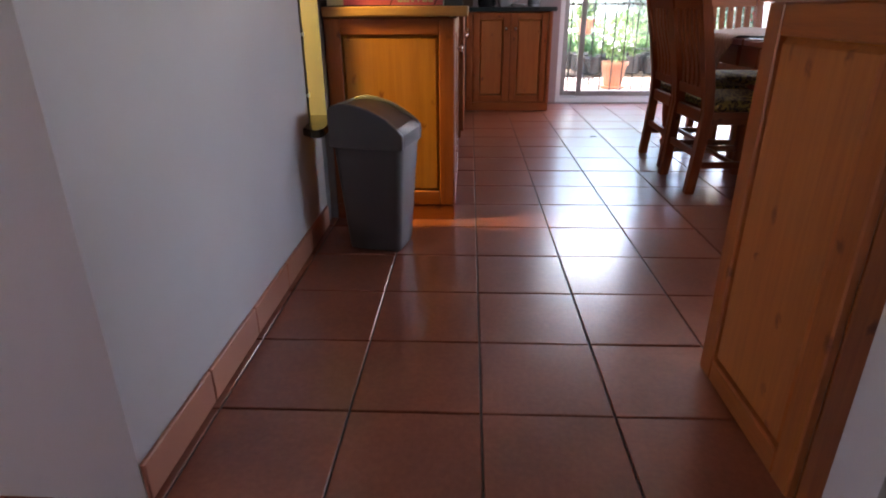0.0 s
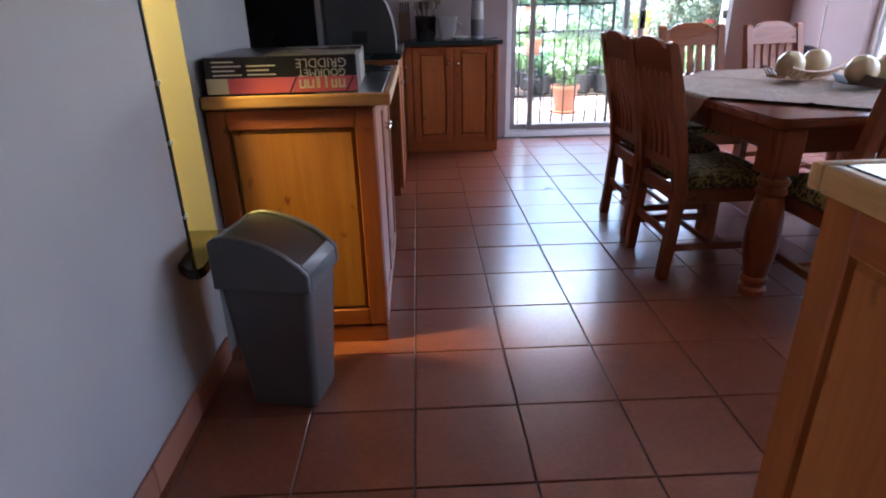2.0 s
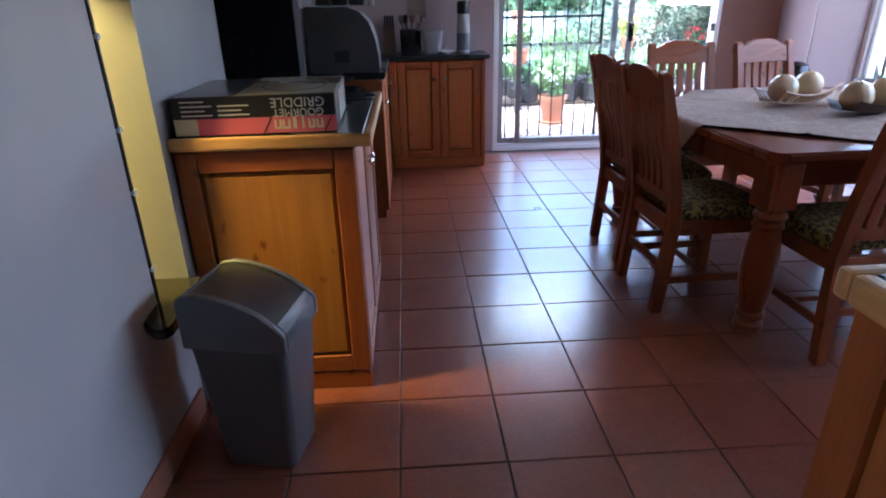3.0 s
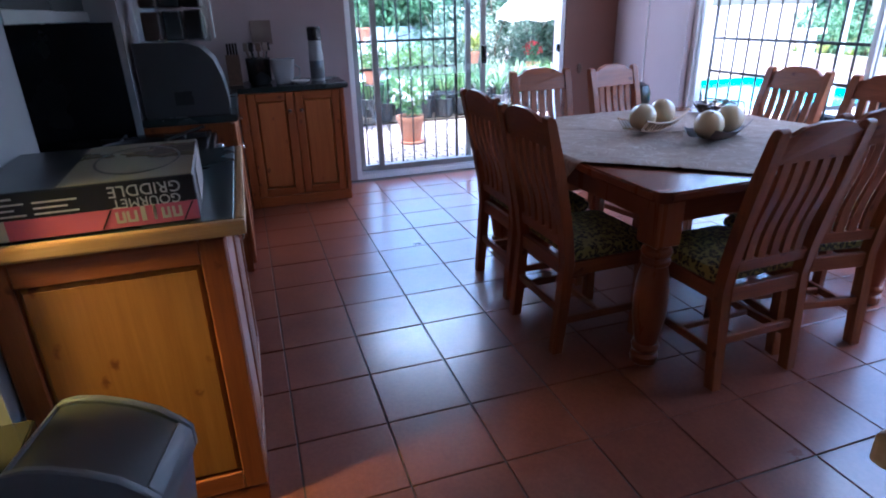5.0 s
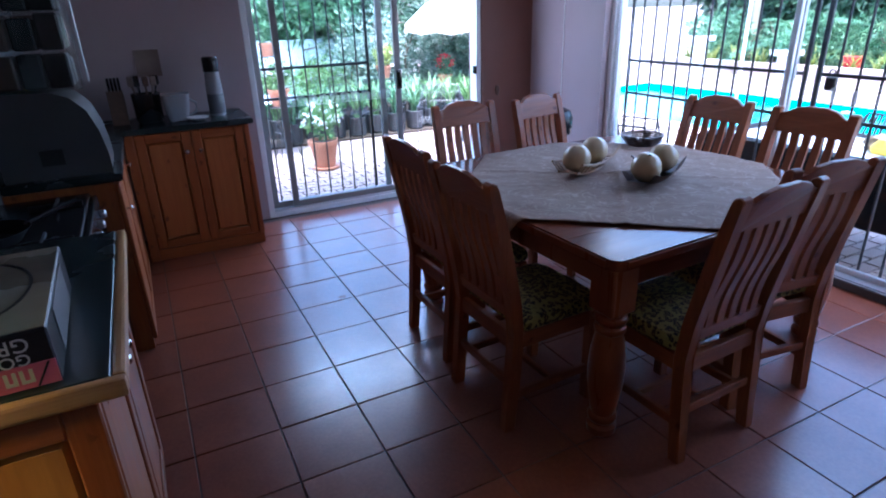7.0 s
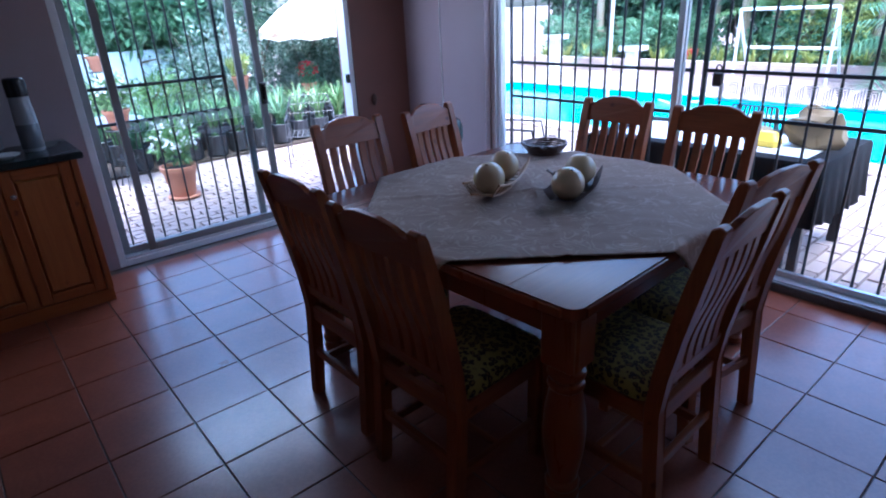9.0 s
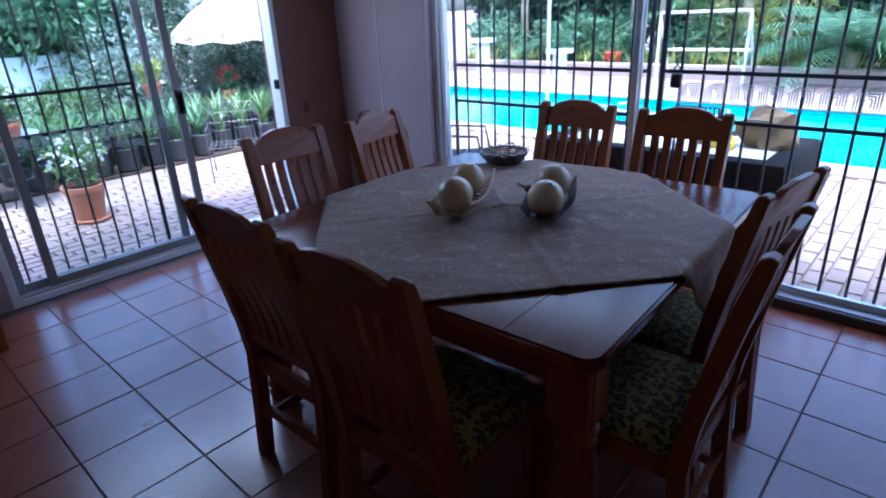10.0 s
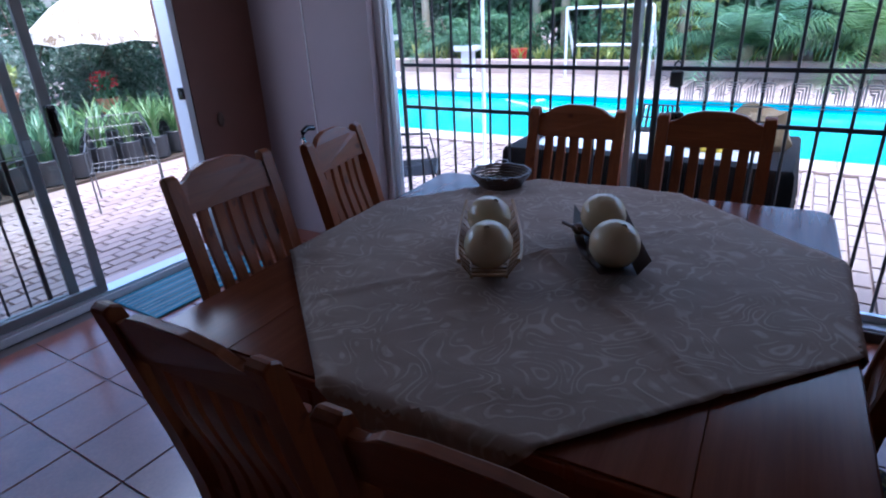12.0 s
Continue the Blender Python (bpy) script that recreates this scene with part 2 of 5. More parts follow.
PHOTO = plaster("card_print", (0.1, 0.055, 0.045), (0.34, 0.26, 0.22), 0.5)
RED = plaster("red_plastic", (0.5, 0.03, 0.03), (0.6, 0.05, 0.04), 0.4)
YELLOW = plaster("yellow_plastic", (0.75, 0.5, 0.03), (0.8, 0.58, 0.06), 0.45)
CERAMIC = plaster("white_ceramic", (0.68, 0.68, 0.69), (0.75, 0.75, 0.75), 0.2)
TERRA = plaster("terracotta_pot", (0.38, 0.15, 0.08), (0.5, 0.22, 0.13), 0.75)
SOIL = plaster("dark_soil", (0.03, 0.02, 0.012), (0.06, 0.04, 0.025), 0.95)
BAG = plaster("black_plant_bag", (0.01, 0.011, 0.013), (0.026, 0.028, 0.03), 0.5)
MATM = plaster("blue_striped_mat", (0.03, 0.13, 0.19), (0.06, 0.22, 0.28), 0.9)
DARKCLOTH = plaster("charcoal_tablecloth", (0.008, 0.0075, 0.008), (0.02, 0.019, 0.02), 0.85)
DARKCLOTH.node_tree.nodes["Principled BSDF"].inputs["Specular IOR Level"].default_value = 0.1
ROCK = plaster("tan_rock", (0.13, 0.088, 0.045), (0.22, 0.16, 0.09), 0.85)
UMBRELLA = plaster("cream_canvas", (0.5, 0.44, 0.34), (0.68, 0.64, 0.56), 0.8)
_v = coords(UMBRELLA)
_sp = ramp(UMBRELLA, noise_tex(UMBRELLA, _v, 9, 4, 0.65, 0.8), [(0.52, (0.58, 0.52, 0.43)), (0.6, (0.24, 0.16, 0.09))])
finish(UMBRELLA, _sp)
GARDEN_WALL = plaster("pale_blue_garden_wall", (0.5, 0.6, 0.64), (0.6, 0.68, 0.71), 0.85)
BRICK = mat("clay_paver", (0.4, 0.31, 0.27), 0.8)
_geo = nd(BRICK, "ShaderNodeNewGeometry")
_c = ramp(BRICK, _geo.outputs["Random Per Island"], [(0.0, (0.27, 0.19, 0.16)), (0.5, (0.325, 0.24, 0.208)), (1.0, (0.38, 0.29, 0.255))])
_n = noise_tex(BRICK, coords(BRICK), 9, 4)
finish(BRICK, mix(BRICK, spread(BRICK, _n, 0.0, 0.6), _c, (0.31, 0.245, 0.215)), None, noise_tex(BRICK, coords(BRICK), 90, 3), 0.3, 0.003)
SAND = plaster("sand_joint", (0.27, 0.2, 0.17), (0.33, 0.25, 0.215), 0.95)
COPING = plaster("pool_coping", (0.42, 0.31, 0.27), (0.49, 0.375, 0.33), 0.75)
POOLTILE = plaster("turquoise_pool_plaster", (0.02, 0.52, 0.62), (0.05, 0.62, 0.7), 0.5)
WATER = mat("pool_water", (0.03, 0.62, 0.72), 0.06)
_n = noise_tex(WATER, coords(WATER), 3.5, 3, 0.5, 0.4)
finish(WATER, ramp(WATER, noise_tex(WATER, coords(WATER), 0.6, 3), [(0.3, (0.035, 0.36, 0.41)), (0.7, (0.08, 0.47, 0.5))]), None, _n, 0.25, 0.02)
LAWN = plaster("garden_soil_and_lawn", (0.05, 0.07, 0.025), (0.12, 0.13, 0.06), 0.95)
BARK = plaster("tree_bark", (0.1, 0.075, 0.05), (0.22, 0.17, 0.12), 0.9)
BARK_PALE = plaster("pale_palm_bark", (0.25, 0.2, 0.13), (0.4, 0.34, 0.24), 0.9)


def leaf_mat(name, a, b, c, gloss=0.4):
    m = mat(name, b, gloss)
    g = nd(m, "ShaderNodeNewGeometry")
    col = ramp(m, g.outputs["Random Per Island"], [(0.0, a), (0.5, b), (1.0, c)])
    bs = m.node_tree.nodes["Principled BSDF"]
    link(m, col, bs.inputs["Base Color"])
    tr = nd(m, "ShaderNodeBsdfTranslucent")
    link(m, col, tr.inputs[0])
    ms = nd(m, "ShaderNodeMixShader")
    ms.inputs[0].default_value = 0.3
    link(m, bs.outputs[0], ms.inputs[1])
    link(m, tr.outputs[0], ms.inputs[2])
    link(m, ms.outputs[0], m.node_tree.nodes["Material Output"].inputs[0])
    return m


LEAF = leaf_mat("mid_green_leaf", (0.05, 0.125, 0.06), (0.1, 0.21, 0.1), (0.18, 0.3, 0.155))
LEAF_DARK = leaf_mat("dark_green_leaf", (0.03, 0.065, 0.035), (0.055, 0.11, 0.058), (0.09, 0.155, 0.08))
LEAF_PALE = leaf_mat("pale_green_leaf", (0.08, 0.17, 0.05), (0.14, 0.25, 0.09), (0.22, 0.32, 0.13))
LEAF_VAR = leaf_mat("variegated_leaf", (0.09, 0.16, 0.1), (0.2, 0.28, 0.21), (0.42, 0.46, 0.39))
LEAF_YEL = leaf_mat("yellow_green_leaf", (0.2, 0.26, 0.05), (0.3, 0.34, 0.08), (0.42, 0.42, 0.14))
PETAL = leaf_mat("white_petal", (0.6, 0.6, 0.6), (0.7, 0.7, 0.7), (0.78, 0.78, 0.74))
PETAL_RED = leaf_mat("red_petal", (0.4, 0.02, 0.03), (0.5, 0.04, 0.05), (0.6, 0.08, 0.07))

GLASS = bpy.data.materials.new("window_glass")
GLASS.use_nodes = True
_t = GLASS.node_tree
_t.nodes.remove(_t.nodes["Principled BSDF"])
_tr, _gl, _fr, _ms = nd(GLASS, "ShaderNodeBsdfTransparent"), nd(GLASS, "ShaderNodeBsdfGlossy"), nd(GLASS, "ShaderNodeLayerWeight"), nd(GLASS, "ShaderNodeMixShader")
_pw = nd(GLASS, "ShaderNodeMath")
_pw.operation = "POWER"
_pw.inputs[1].default_value = 4.0
_ma = nd(GLASS, "ShaderNodeMath")
_ma.operation = "MULTIPLY_ADD"
_ma.inputs[1].default_value, _ma.inputs[2].default_value = 0.5, 0.025
_tr.inputs[0].default_value = (0.93, 0.96, 0.96, 1)
_gl.inputs["Roughness"].default_value = 0.0
_fr.inputs["Blend"].default_value = 0.5
link(GLASS, _fr.outputs["Facing"], _pw.inputs[0])
link(GLASS, _pw.outputs[0], _ma.inputs[0])
link(GLASS, _ma.outputs[0], _ms.inputs[0])
link(GLASS, _tr.outputs[0], _ms.inputs[1])
link(GLASS, _gl.outputs[0], _ms.inputs[2])
link(GLASS, _ms.outputs[0], _t.nodes["Material Output"].inputs[0])
FROST = bpy.data.materials.new("frosted_band")
FROST.use_nodes = True
_t = FROST.node_tree
_df, _tr2, _ms2 = nd(FROST, "ShaderNodeBsdfDiffuse"), nd(FROST, "ShaderNodeBsdfTransparent"), nd(FROST, "ShaderNodeMixShader")
_df.inputs[0].default_value = (0.7, 0.74, 0.74, 1)
_ms2.inputs[0].default_value = 0.55
link(FROST, _tr2.outputs[0], _ms2.inputs[1])
link(FROST, _df.outputs[0], _ms2.inputs[2])
link(FROST, _ms2.outputs[0], _t.nodes["Material Output"].inputs[0])
BULB = mat("warm_bulb", (1, 0.8, 0.4), 0.4)
BULB.node_tree.nodes["Principled BSDF"].inputs["Emission Color"].default_value = (1, 0.72, 0.25, 1)
BULB.node_tree.nodes["Principled BSDF"].inputs["Emission Strength"].default_value = 20


# ---- mesh helpers ----
def box(bm, x0, x1, y0, y1, z0, z1, bevel=0.0, seg=1):
    r = bmesh.ops.create_cube(bm, size=1.0)
    vs = r["verts"]
    for v in vs:
        v.co = Vector((x0 + (v.co.x + 0.5) * (x1 - x0), y0 + (v.co.y + 0.5) * (y1 - y0), z0 + (v.co.z + 0.5) * (z1 - z0)))
    if bevel > 0:
        es = list({e for v in vs for e in v.link_edges})
        bmesh.ops.bevel(bm, geom=es, offset=bevel, segments=seg, affect="EDGES", profile=0.6)
    return vs


def prism(bm, poly, axis, a, b):
    """A polygon of the two other axes, pulled from a to b along axis (0 x, 1 y, 2 z)."""
    def at(p, w):
        c = list(p)
        c.insert(axis, w)
        return bm.verts.new(c)
    lo, hi = [at(p, a) for p in poly], [at(p, b) for p in poly]
    n = len(poly)
    fs = [bm.faces.new(lo[::-1]), bm.faces.new(hi)]
    for i in range(n):
        fs.append(bm.faces.new((lo[i], lo[(i + 1) % n], hi[(i + 1) % n], hi[i])))
    return lo + hi


def lathe(bm, prof, cx=0, cy=0, n=24, cap=True):
    """A turned shape from (radius, z) pairs."""
    rings = []
    for r, z in prof:
        rings.append([bm.verts.new((cx + r * math.cos(2 * math.pi * i / n), cy + r * math.sin(2 * math.pi * i / n), z)) for i in range(n)])
    for a, b in zip(rings, rings[1:]):
        for i in range(n):
            bm.faces.new((a[i], a[(i + 1) % n], b[(i + 1) % n], b[i]))
    if cap:
        bm.faces.new(rings[0][::-1])
        bm.faces.new(rings[-1])
    return rings


def tube(bm, pts, r, n=8, taper=None):
    pts = [Vector(p) for p in pts]
    rings = []
    for i, p in enumerate(pts):
        d = (pts[min(i + 1, len(pts) - 1)] - pts[max(i - 1, 0)]).normalized()
        up = Vector((0, 0, 1)) if abs(d.z) < 0.9 else Vector((1, 0, 0))
        u = d.cross(up).normalized()
        v = u.cross(d)
        rr = r if taper is None else r + (taper - r) * i / (len(pts) - 1)
        rings.append([bm.verts.new(p + rr * (u * math.cos(2 * math.pi * k / n) + v * math.sin(2 * math.pi * k / n))) for k in range(n)])
    for a, b in zip(rings, rings[1:]):
        for i in range(n):
            bm.faces.new((a[i], a[(i + 1) % n], b[(i + 1) % n], b[i]))
    bm.faces.new(rings[0][::-1])
    bm.faces.new(rings[-1])


def finish_mesh(name, bm, material, smooth=False):
    bmesh.ops.recalc_face_normals(bm, faces=bm.faces)
    me = bpy.data.meshes.new(name)
    bm.to_mesh(me)
    bm.free()
    me.materials.append(material)
    if smooth:
        me.shade_smooth()
        me.set_sharp_from_angle(angle=radians(35))
    return me


def part(name, bm, material, parent, label="", smooth=False):
    ob = new(name, finish_mesh(name, bm, material, smooth))
    ob.parent = parent
    if label:
        ob["label"] = label
    return ob


def thing(name, label, category, m=None, group="", kind=""):
    ob = new(name)
    ob.empty_display_size = 0.1
    if m is not None:
        ob.matrix_basis = m
    return tagged(ob, label, category, group, kind)


def solid(name, bm, material, label, category, m=None, group="", kind="", smooth=False):
    ob = new(name, finish_mesh(name, bm, material, smooth))
    if m is not None:
        ob.matrix_basis = m
    return tagged(ob, label, category, group, kind)


def setting(name, bm, material, label=""):
    return tagged(new(name, finish_mesh(name, bm, material)), label, "", "", "structure")


def bm_box(*a, **k):
    bm = bmesh.new()
    box(bm, *a, **k)
    return bm


def share(name, mesh, parent, m):
    ob = new(name, mesh)
    ob.parent = parent
    ob.matrix_basis = m
    return ob


# ---- the room ----
YF, XW = 6.20, 3.50        # inner faces of the door wall and the window wall
FLOOR_X0, FLOOR_Y0, PITCH = 0.37, 2.49, 0.33

setting("floor", bm_box(-3.3, 3.72, -2.6, 6.42, -0.16, -0.006), GROUT, "terracotta tiled floor with dark grout joints")
bm = bmesh.new()
box(bm, -0.85, -0.65, 0.87, 2.35, 0, 2.6)
box(bm, -0.85, -0.65, 2.35, 2.53, 1.46, 2.6)
setting("wall_passage", bm, WALL, "white plastered passage wall with scuffed edge")
setting("wall_under_sill", bm_box(-0.848, -0.651, 2.351, 2.529, 0, 0.468), WALL)
bm = bmesh.new()
box(bm, -0.85, -0.65, 2.531, 2.6, 0, 0.468)
box(bm, -0.85, -0.62, 2.531, 2.6, 0.468, 2.6)
box(bm, -0.85, -0.62, 2.6, 3.27, 0, 2.6)
box(bm, -0.85, -0.49, 4.43, 6.199, 0, 2.6)
box(bm, -1.3, -1.2, 3.15, 4.55, 0, 2.6)
box(bm, -1.2, -0.851, 3.15, 3.27, 0, 2.6)
box(bm, -1.2, -0.851, 4.43, 4.55, 0, 2.6)
setting("wall_kitchen", bm, GLAZED, "grey glazed tile kitchen wall with a cooker alcove")
bm = bmesh.new()
box(bm, -0.85, 0.895, YF, 6.42, 0, 2.6)
box(bm, 3.5, 3.72, YF, 6.42, 0, 2.6)
box(bm, 0.895, 2.95, YF, 6.42, 2.1, 2.6)
setting("wall_garden", bm, WALL_PINK, "lilac painted wall with a garden door opening")
# wall right of the door, coloured browner than the lilac walls
setting("wall_pier", bm_box(2.951, 3.499, YF - 0.001, 6.42, 0, 2.6), WALL_WARM, "warm brown pier beside the garden door")
bm = bmesh.new()
box(bm, XW, 3.72, 5.22, 6.199, 0, 2.6)
box(bm, XW, 3.72, 0.75, 1.75, 0, 2.6)
box(bm, XW, 3.72, 1.75, 5.22, 2.1, 2.6)
setting("wall_pool", bm, WALL_PINK, "lilac painted wall with a wide sliding window")
bm = bmesh.new()
box(bm, 0.725, XW, 0.8, 0.92, 0, 2.6)
box(bm, -0.65, 0.725, 0.8, 0.92, 2.15, 2.6)
box(bm, -3.2, -0.851, 0.872, 0.99, 0, 2.6)
setting("wall_entrance", bm, WALL, "white plastered wall with a passage opening")
bm = bmesh.new()
box(bm, -3.2, 3.72, -2.6, -2.48, 0, 2.6)
setting("wall_south", bm, WALL)
setting("wall_hall_east", bm_box(3.5, 3.72, -2.48, 0.75, 0, 2.6), WALL)
# unseen hall wall, its opening invented to let light in from behind
bm = bmesh.new()
box(bm, -3.32, -3.2, -2.6, -1.25, 0, 2.6)
box(bm, -3.32, -3.2, -0.25, 3.6, 0, 2.6)
box(bm, -3.32, -3.2, -1.25, -0.25, 0, 1.1)
box(bm, -3.32, -3.2, -1.25, -0.25, 2.0, 2.6)
setting("wall_west", bm, WALL)
setting("wall_side_room", bm_box(-3.2, -1.301, 3.15, 3.25, 0, 2.6), WALL)
setting("ceiling", bm_box(-3.32, 3.72, -2.6, 6.42, 2.6, 2.75), CEIL, "plain white ceiling")

# skirting of terracotta tiles along the passage wall
skirt = tagged(new("baseboard"), "terracotta tile skirting on the passage wall", "", "", "structure")
me = finish_mesh("skirting_tile", bm_box(0, 0.012, -0.161, 0.161, 0.0, 0.095, bevel=0.003), SKIRT)
for i in range(5):
    share("skirting_tile", me, skirt, pose(-0.65, 0.871 + 0.161 + i * 0.3265, 0))
bm = bmesh.new()
prism(bm, [(-0.848, 2.3515), (-0.648, 2.3515), (-0.647, 2.24), (-0.6, 2.19), (-0.57, 2.19), (-0.557, 2.22), (-0.57, 2.529), (-0.848, 2.529)], 2, 0.469, 0.5)
bmesh.ops.bevel(bm, geom=bm.edges[:], offset=0.004, segments=2, affect="EDGES")
solid("slate_sill", bm, SLATE, "dark polished slab sill in the narrow wall opening", "window sill")
# chipped metal edge strip with clips on the end of the passage wall
strip = thing("edge_strip", "chipped metal edge strip with small clips on the wall end", "edge strip")
part("strip", bm_box(-0.66, -0.644, 2.352, 2.362, 0.501, 1.459, bevel=0.002), IRON, strip)
for i in range(4):
    part("clip", bm_box(-0.662, -0.64, 2.352, 2.369, 0.6 + i * 0.2 + 0.03 * (i % 2), 0.615 + i * 0.2 + 0.03 * (i % 2), bevel=0.002), WHITE_METAL, strip)
bm = bmesh.new()
lathe(bm, [(0.012, 0.06), (0.03, 0.045), (0.036, 0.0), (0.02, -0.035), (0.004, -0.04)], n=16)
bulb = solid("light_bulb", bm, BULB, "bare warm glowing bulb hanging in the side room", "light bulb", pose(-1.35, 2.29, 2.04), smooth=True)
solid("lamp_cord", bm_box(-1.354, -1.346, 2.286, 2.294, 2.1, 2.6), BLACK, "thin black lamp cord below the ceiling", "cord")


# ---- garden door ----
def bar_rect(bm, axis, off, a0, a1, z0, z1, w, d):
    """A rectangular frame of bars in the plane axis = off (0: x, 1: y)."""
    for p in ((a0, a0 + w, z0, z1), (a1 - w, a1, z0, z1), (a0 + w, a1 - w, z0, z0 + w), (a0 + w, a1 - w, z1 - w, z1)):
        if axis == 1:
            box(bm, p[0], p[1], off, off + d, p[2], p[3], bevel=0.003)
        else:
            box(bm, off, off + d, p[0], p[1], p[2], p[3], bevel=0.003)


door = thing("door_1", "aluminium sliding garden door, one leaf slid open", "door", kind="structure")
bm = bmesh.new()
bar_rect(bm, 1, 6.205, 0.896, 2.949, 0.0, 2.099, 0.045, 0.12)
part("door_frame", bm, WHITE_METAL, door)
part("track", bm_box(0.945, 2.9, 6.212, 6.32, 0.045, 0.062, bevel=0.002), ALU, door)


def sliding_leaf(parent, axis, off, a0, a1, w=0.04, metal=ALU):
    leaf_bm = bmesh.new()
    bar_rect(leaf_bm, axis, off, a0, a1, 0.063, 2.05, w, 0.03)
    leaf = part("leaf_frame", leaf_bm, metal, parent)
    if axis == 1:
        g = bm_box(a0 + w, a1 - w, off + 0.012, off + 0.017, 0.063 + w, 2.05 - w)
    else:
        g = bm_box(off + 0.012, off + 0.017, a0 + w, a1 - w, 0.063 + w, 2.05 - w)
    p = part("pane", g, GLASS, leaf)
    p.visible_shadow = False
    return leaf


sliding_leaf(door, 1, 6.225, 1.11, 2.16, 0.05, ALU_DARKENED)
sliding_leaf(door, 1, 6.265, 0.945, 2.03, 0.05, ALU_DARKENED)
h = bmesh.new()
box(h, 2.112, 2.158, 6.192, 6.224, 0.96, 1.12, bevel=0.006)
box(h, 2.128, 2.146, 6.165, 6.193, 0.985, 1.095, bevel=0.005)
part("handle", h, BLACK, door, "black plastic door handle")
part("catch", bm_box(2.88, 2.905, 6.20, 6.24, 1.03, 1.1, bevel=0.004), BLACK, door)


def meander(parent, axis, off, a0, a1, z0, z1):
    """A band of key pattern lines on the glass."""
    fb = bmesh.new()
    hgt = z1 - z0
    t = hgt * 0.07
    unit = hgt * 1.4

    def seg(u0, u1, w0, w1):
        if axis == 1:
            box(fb, u0, u1, off, off + 0.0015, w0, w1)
        else:
            box(fb, off, off + 0.0015, u0, u1, w0, w1)
    u = a0
    while u + unit < a1:
        for k in range(4):
            d = k * 1.75 * t
            seg(u + d, u + unit * 0.47 - d * 0.2, z1 - d - t, z1 - d)
            seg(u + d, u + d + t, z0 + d * 0.4, z1 - d - t)
            seg(u + unit * 0.5 + d, u + unit * 0.5 + d + t, z0, z1 - d * 0.7)
        seg(u, u + unit * 0.96, z0 - 2 * t, z0 - t)
        u += unit
    return part("frosted_band", fb, FROST, parent, "frosted key pattern band")


meander(door, 1, 6.2355, 1.16, 2.1, 0.90, 0.965)


def grille(name, label, axis, off, a0, a1, spacing, rails, z1, bar=0.006, side=0.018):
    g = thing(name, label, "burglar bars")
    fr = bmesh.new()
    bar_rect(fr, axis, off, a0, a1, 0.001, z1, side, 0.02)
    part("bar_frame", fr, IRON, g)
    for z in rails:
        if axis == 1:
            b2 = bm_box(a0 + side, a1 - side, off + 0.002, off + 0.016, z - 0.011, z + 0.011, bevel=0.002)
        else:
            b2 = bm_box(off + 0.002, off + 0.016, a0 + side, a1 - side, z - 0.011, z + 0.011, bevel=0.002)
        part("rail", b2, IRON, g)
    n = int((a1 - a0) / spacing)
    rb = bmesh.new()
    lathe(rb, [(bar, side), (bar, z1 - side)], n=8)
    me = finish_mesh("upright_bar", rb, IRON, True)
    for i in range(1, n):
        u = a0 + (a1 - a0) * i / n
        share("upright_bar", me, g, pose(u, off + 0.01, 0) if axis == 1 else pose(off + 0.01, u, 0))
    return g


grille("door_grille", "black iron security gate behind the garden door", 1, 6.36, 0.93, 1.93, 0.105, (0.945, 1.18), 2.04, 0.007, 0.024)

# ---- pool window ----
win = thing("window_1", "wide aluminium sliding window down to the floor", "window", kind="structure")
bm = bmesh.new()
bar_rect(bm, 0, 3.56, 1.751, 5.219, 0.0, 2.099, 0.05, 0.12)
part("window_frame", bm, WHITE_METAL, win)
part("sill_cover", bm_box(3.545, 3.5595, 1.76, 5.21, 0.001, 0.052, bevel=0.003), DULL, win, "dull grey sill strip")
part("track", bm_box(3.565, 3.675, 1.81, 5.16, 0.05, 0.062, bevel=0.002), ALU, win)
sliding_leaf(win, 0, 3.585, 3.69, 5.165, 0.035)
sliding_leaf(win, 0, 3.625, 1.805, 3.725, 0.035)
meander(win, 0, 3.636, 1.9, 3.52, 1.02, 1.115)
grille("window_grille", "black iron burglar bars outside the pool window, fixed half", 0, 3.735, 3.68, 5.18, 0.1195, (0.90, 1.155), 2.04, 0.008, 0.024)
gate = grille("sliding_grille", "black iron sliding security gate outside the pool window", 0, 3.76, 1.80, 3.64, 0.1195, (0.90, 1.155), 2.04, 0.008, 0.03)
lk = bmesh.new()
box(lk, 3.725, 3.757, 3.50, 3.56, 1.07, 1.15, bevel=0.008)
tube(lk, [(3.741, 3.515, 1.15), (3.741, 3.515, 1.18), (3.741, 3.53, 1.195), (3.741, 3.545, 1.18), (3.741, 3.545, 1.15)], 0.005, 6)
part("padlock", lk, BLACK, gate, "black padlock")
part("lock_box", bm_box(3.73, 3.758, 3.48, 3.56, 0.9, 0.95, bevel=0.008), BLACK, gate)


# ---- kitchen units ----
def knob(parent, x, y, z, axis):
    b = bmesh.new()
    lathe(b, [(0.005, 0), (0.005, 0.012), (0.013, 0.016), (0.015, 0.024), (0.009, 0.03)], n=12)
    turn = Matrix.Rotation(radians(90), 4, "Y") if axis == 0 else Matrix.Rotation(radians(90), 4, "X")
    bmesh.ops.transform(b, matrix=Matrix.Translation((x, y, z)) @ turn, verts=b.verts)
    return part("knob", b, CHROME, parent, "small metal knob", True)


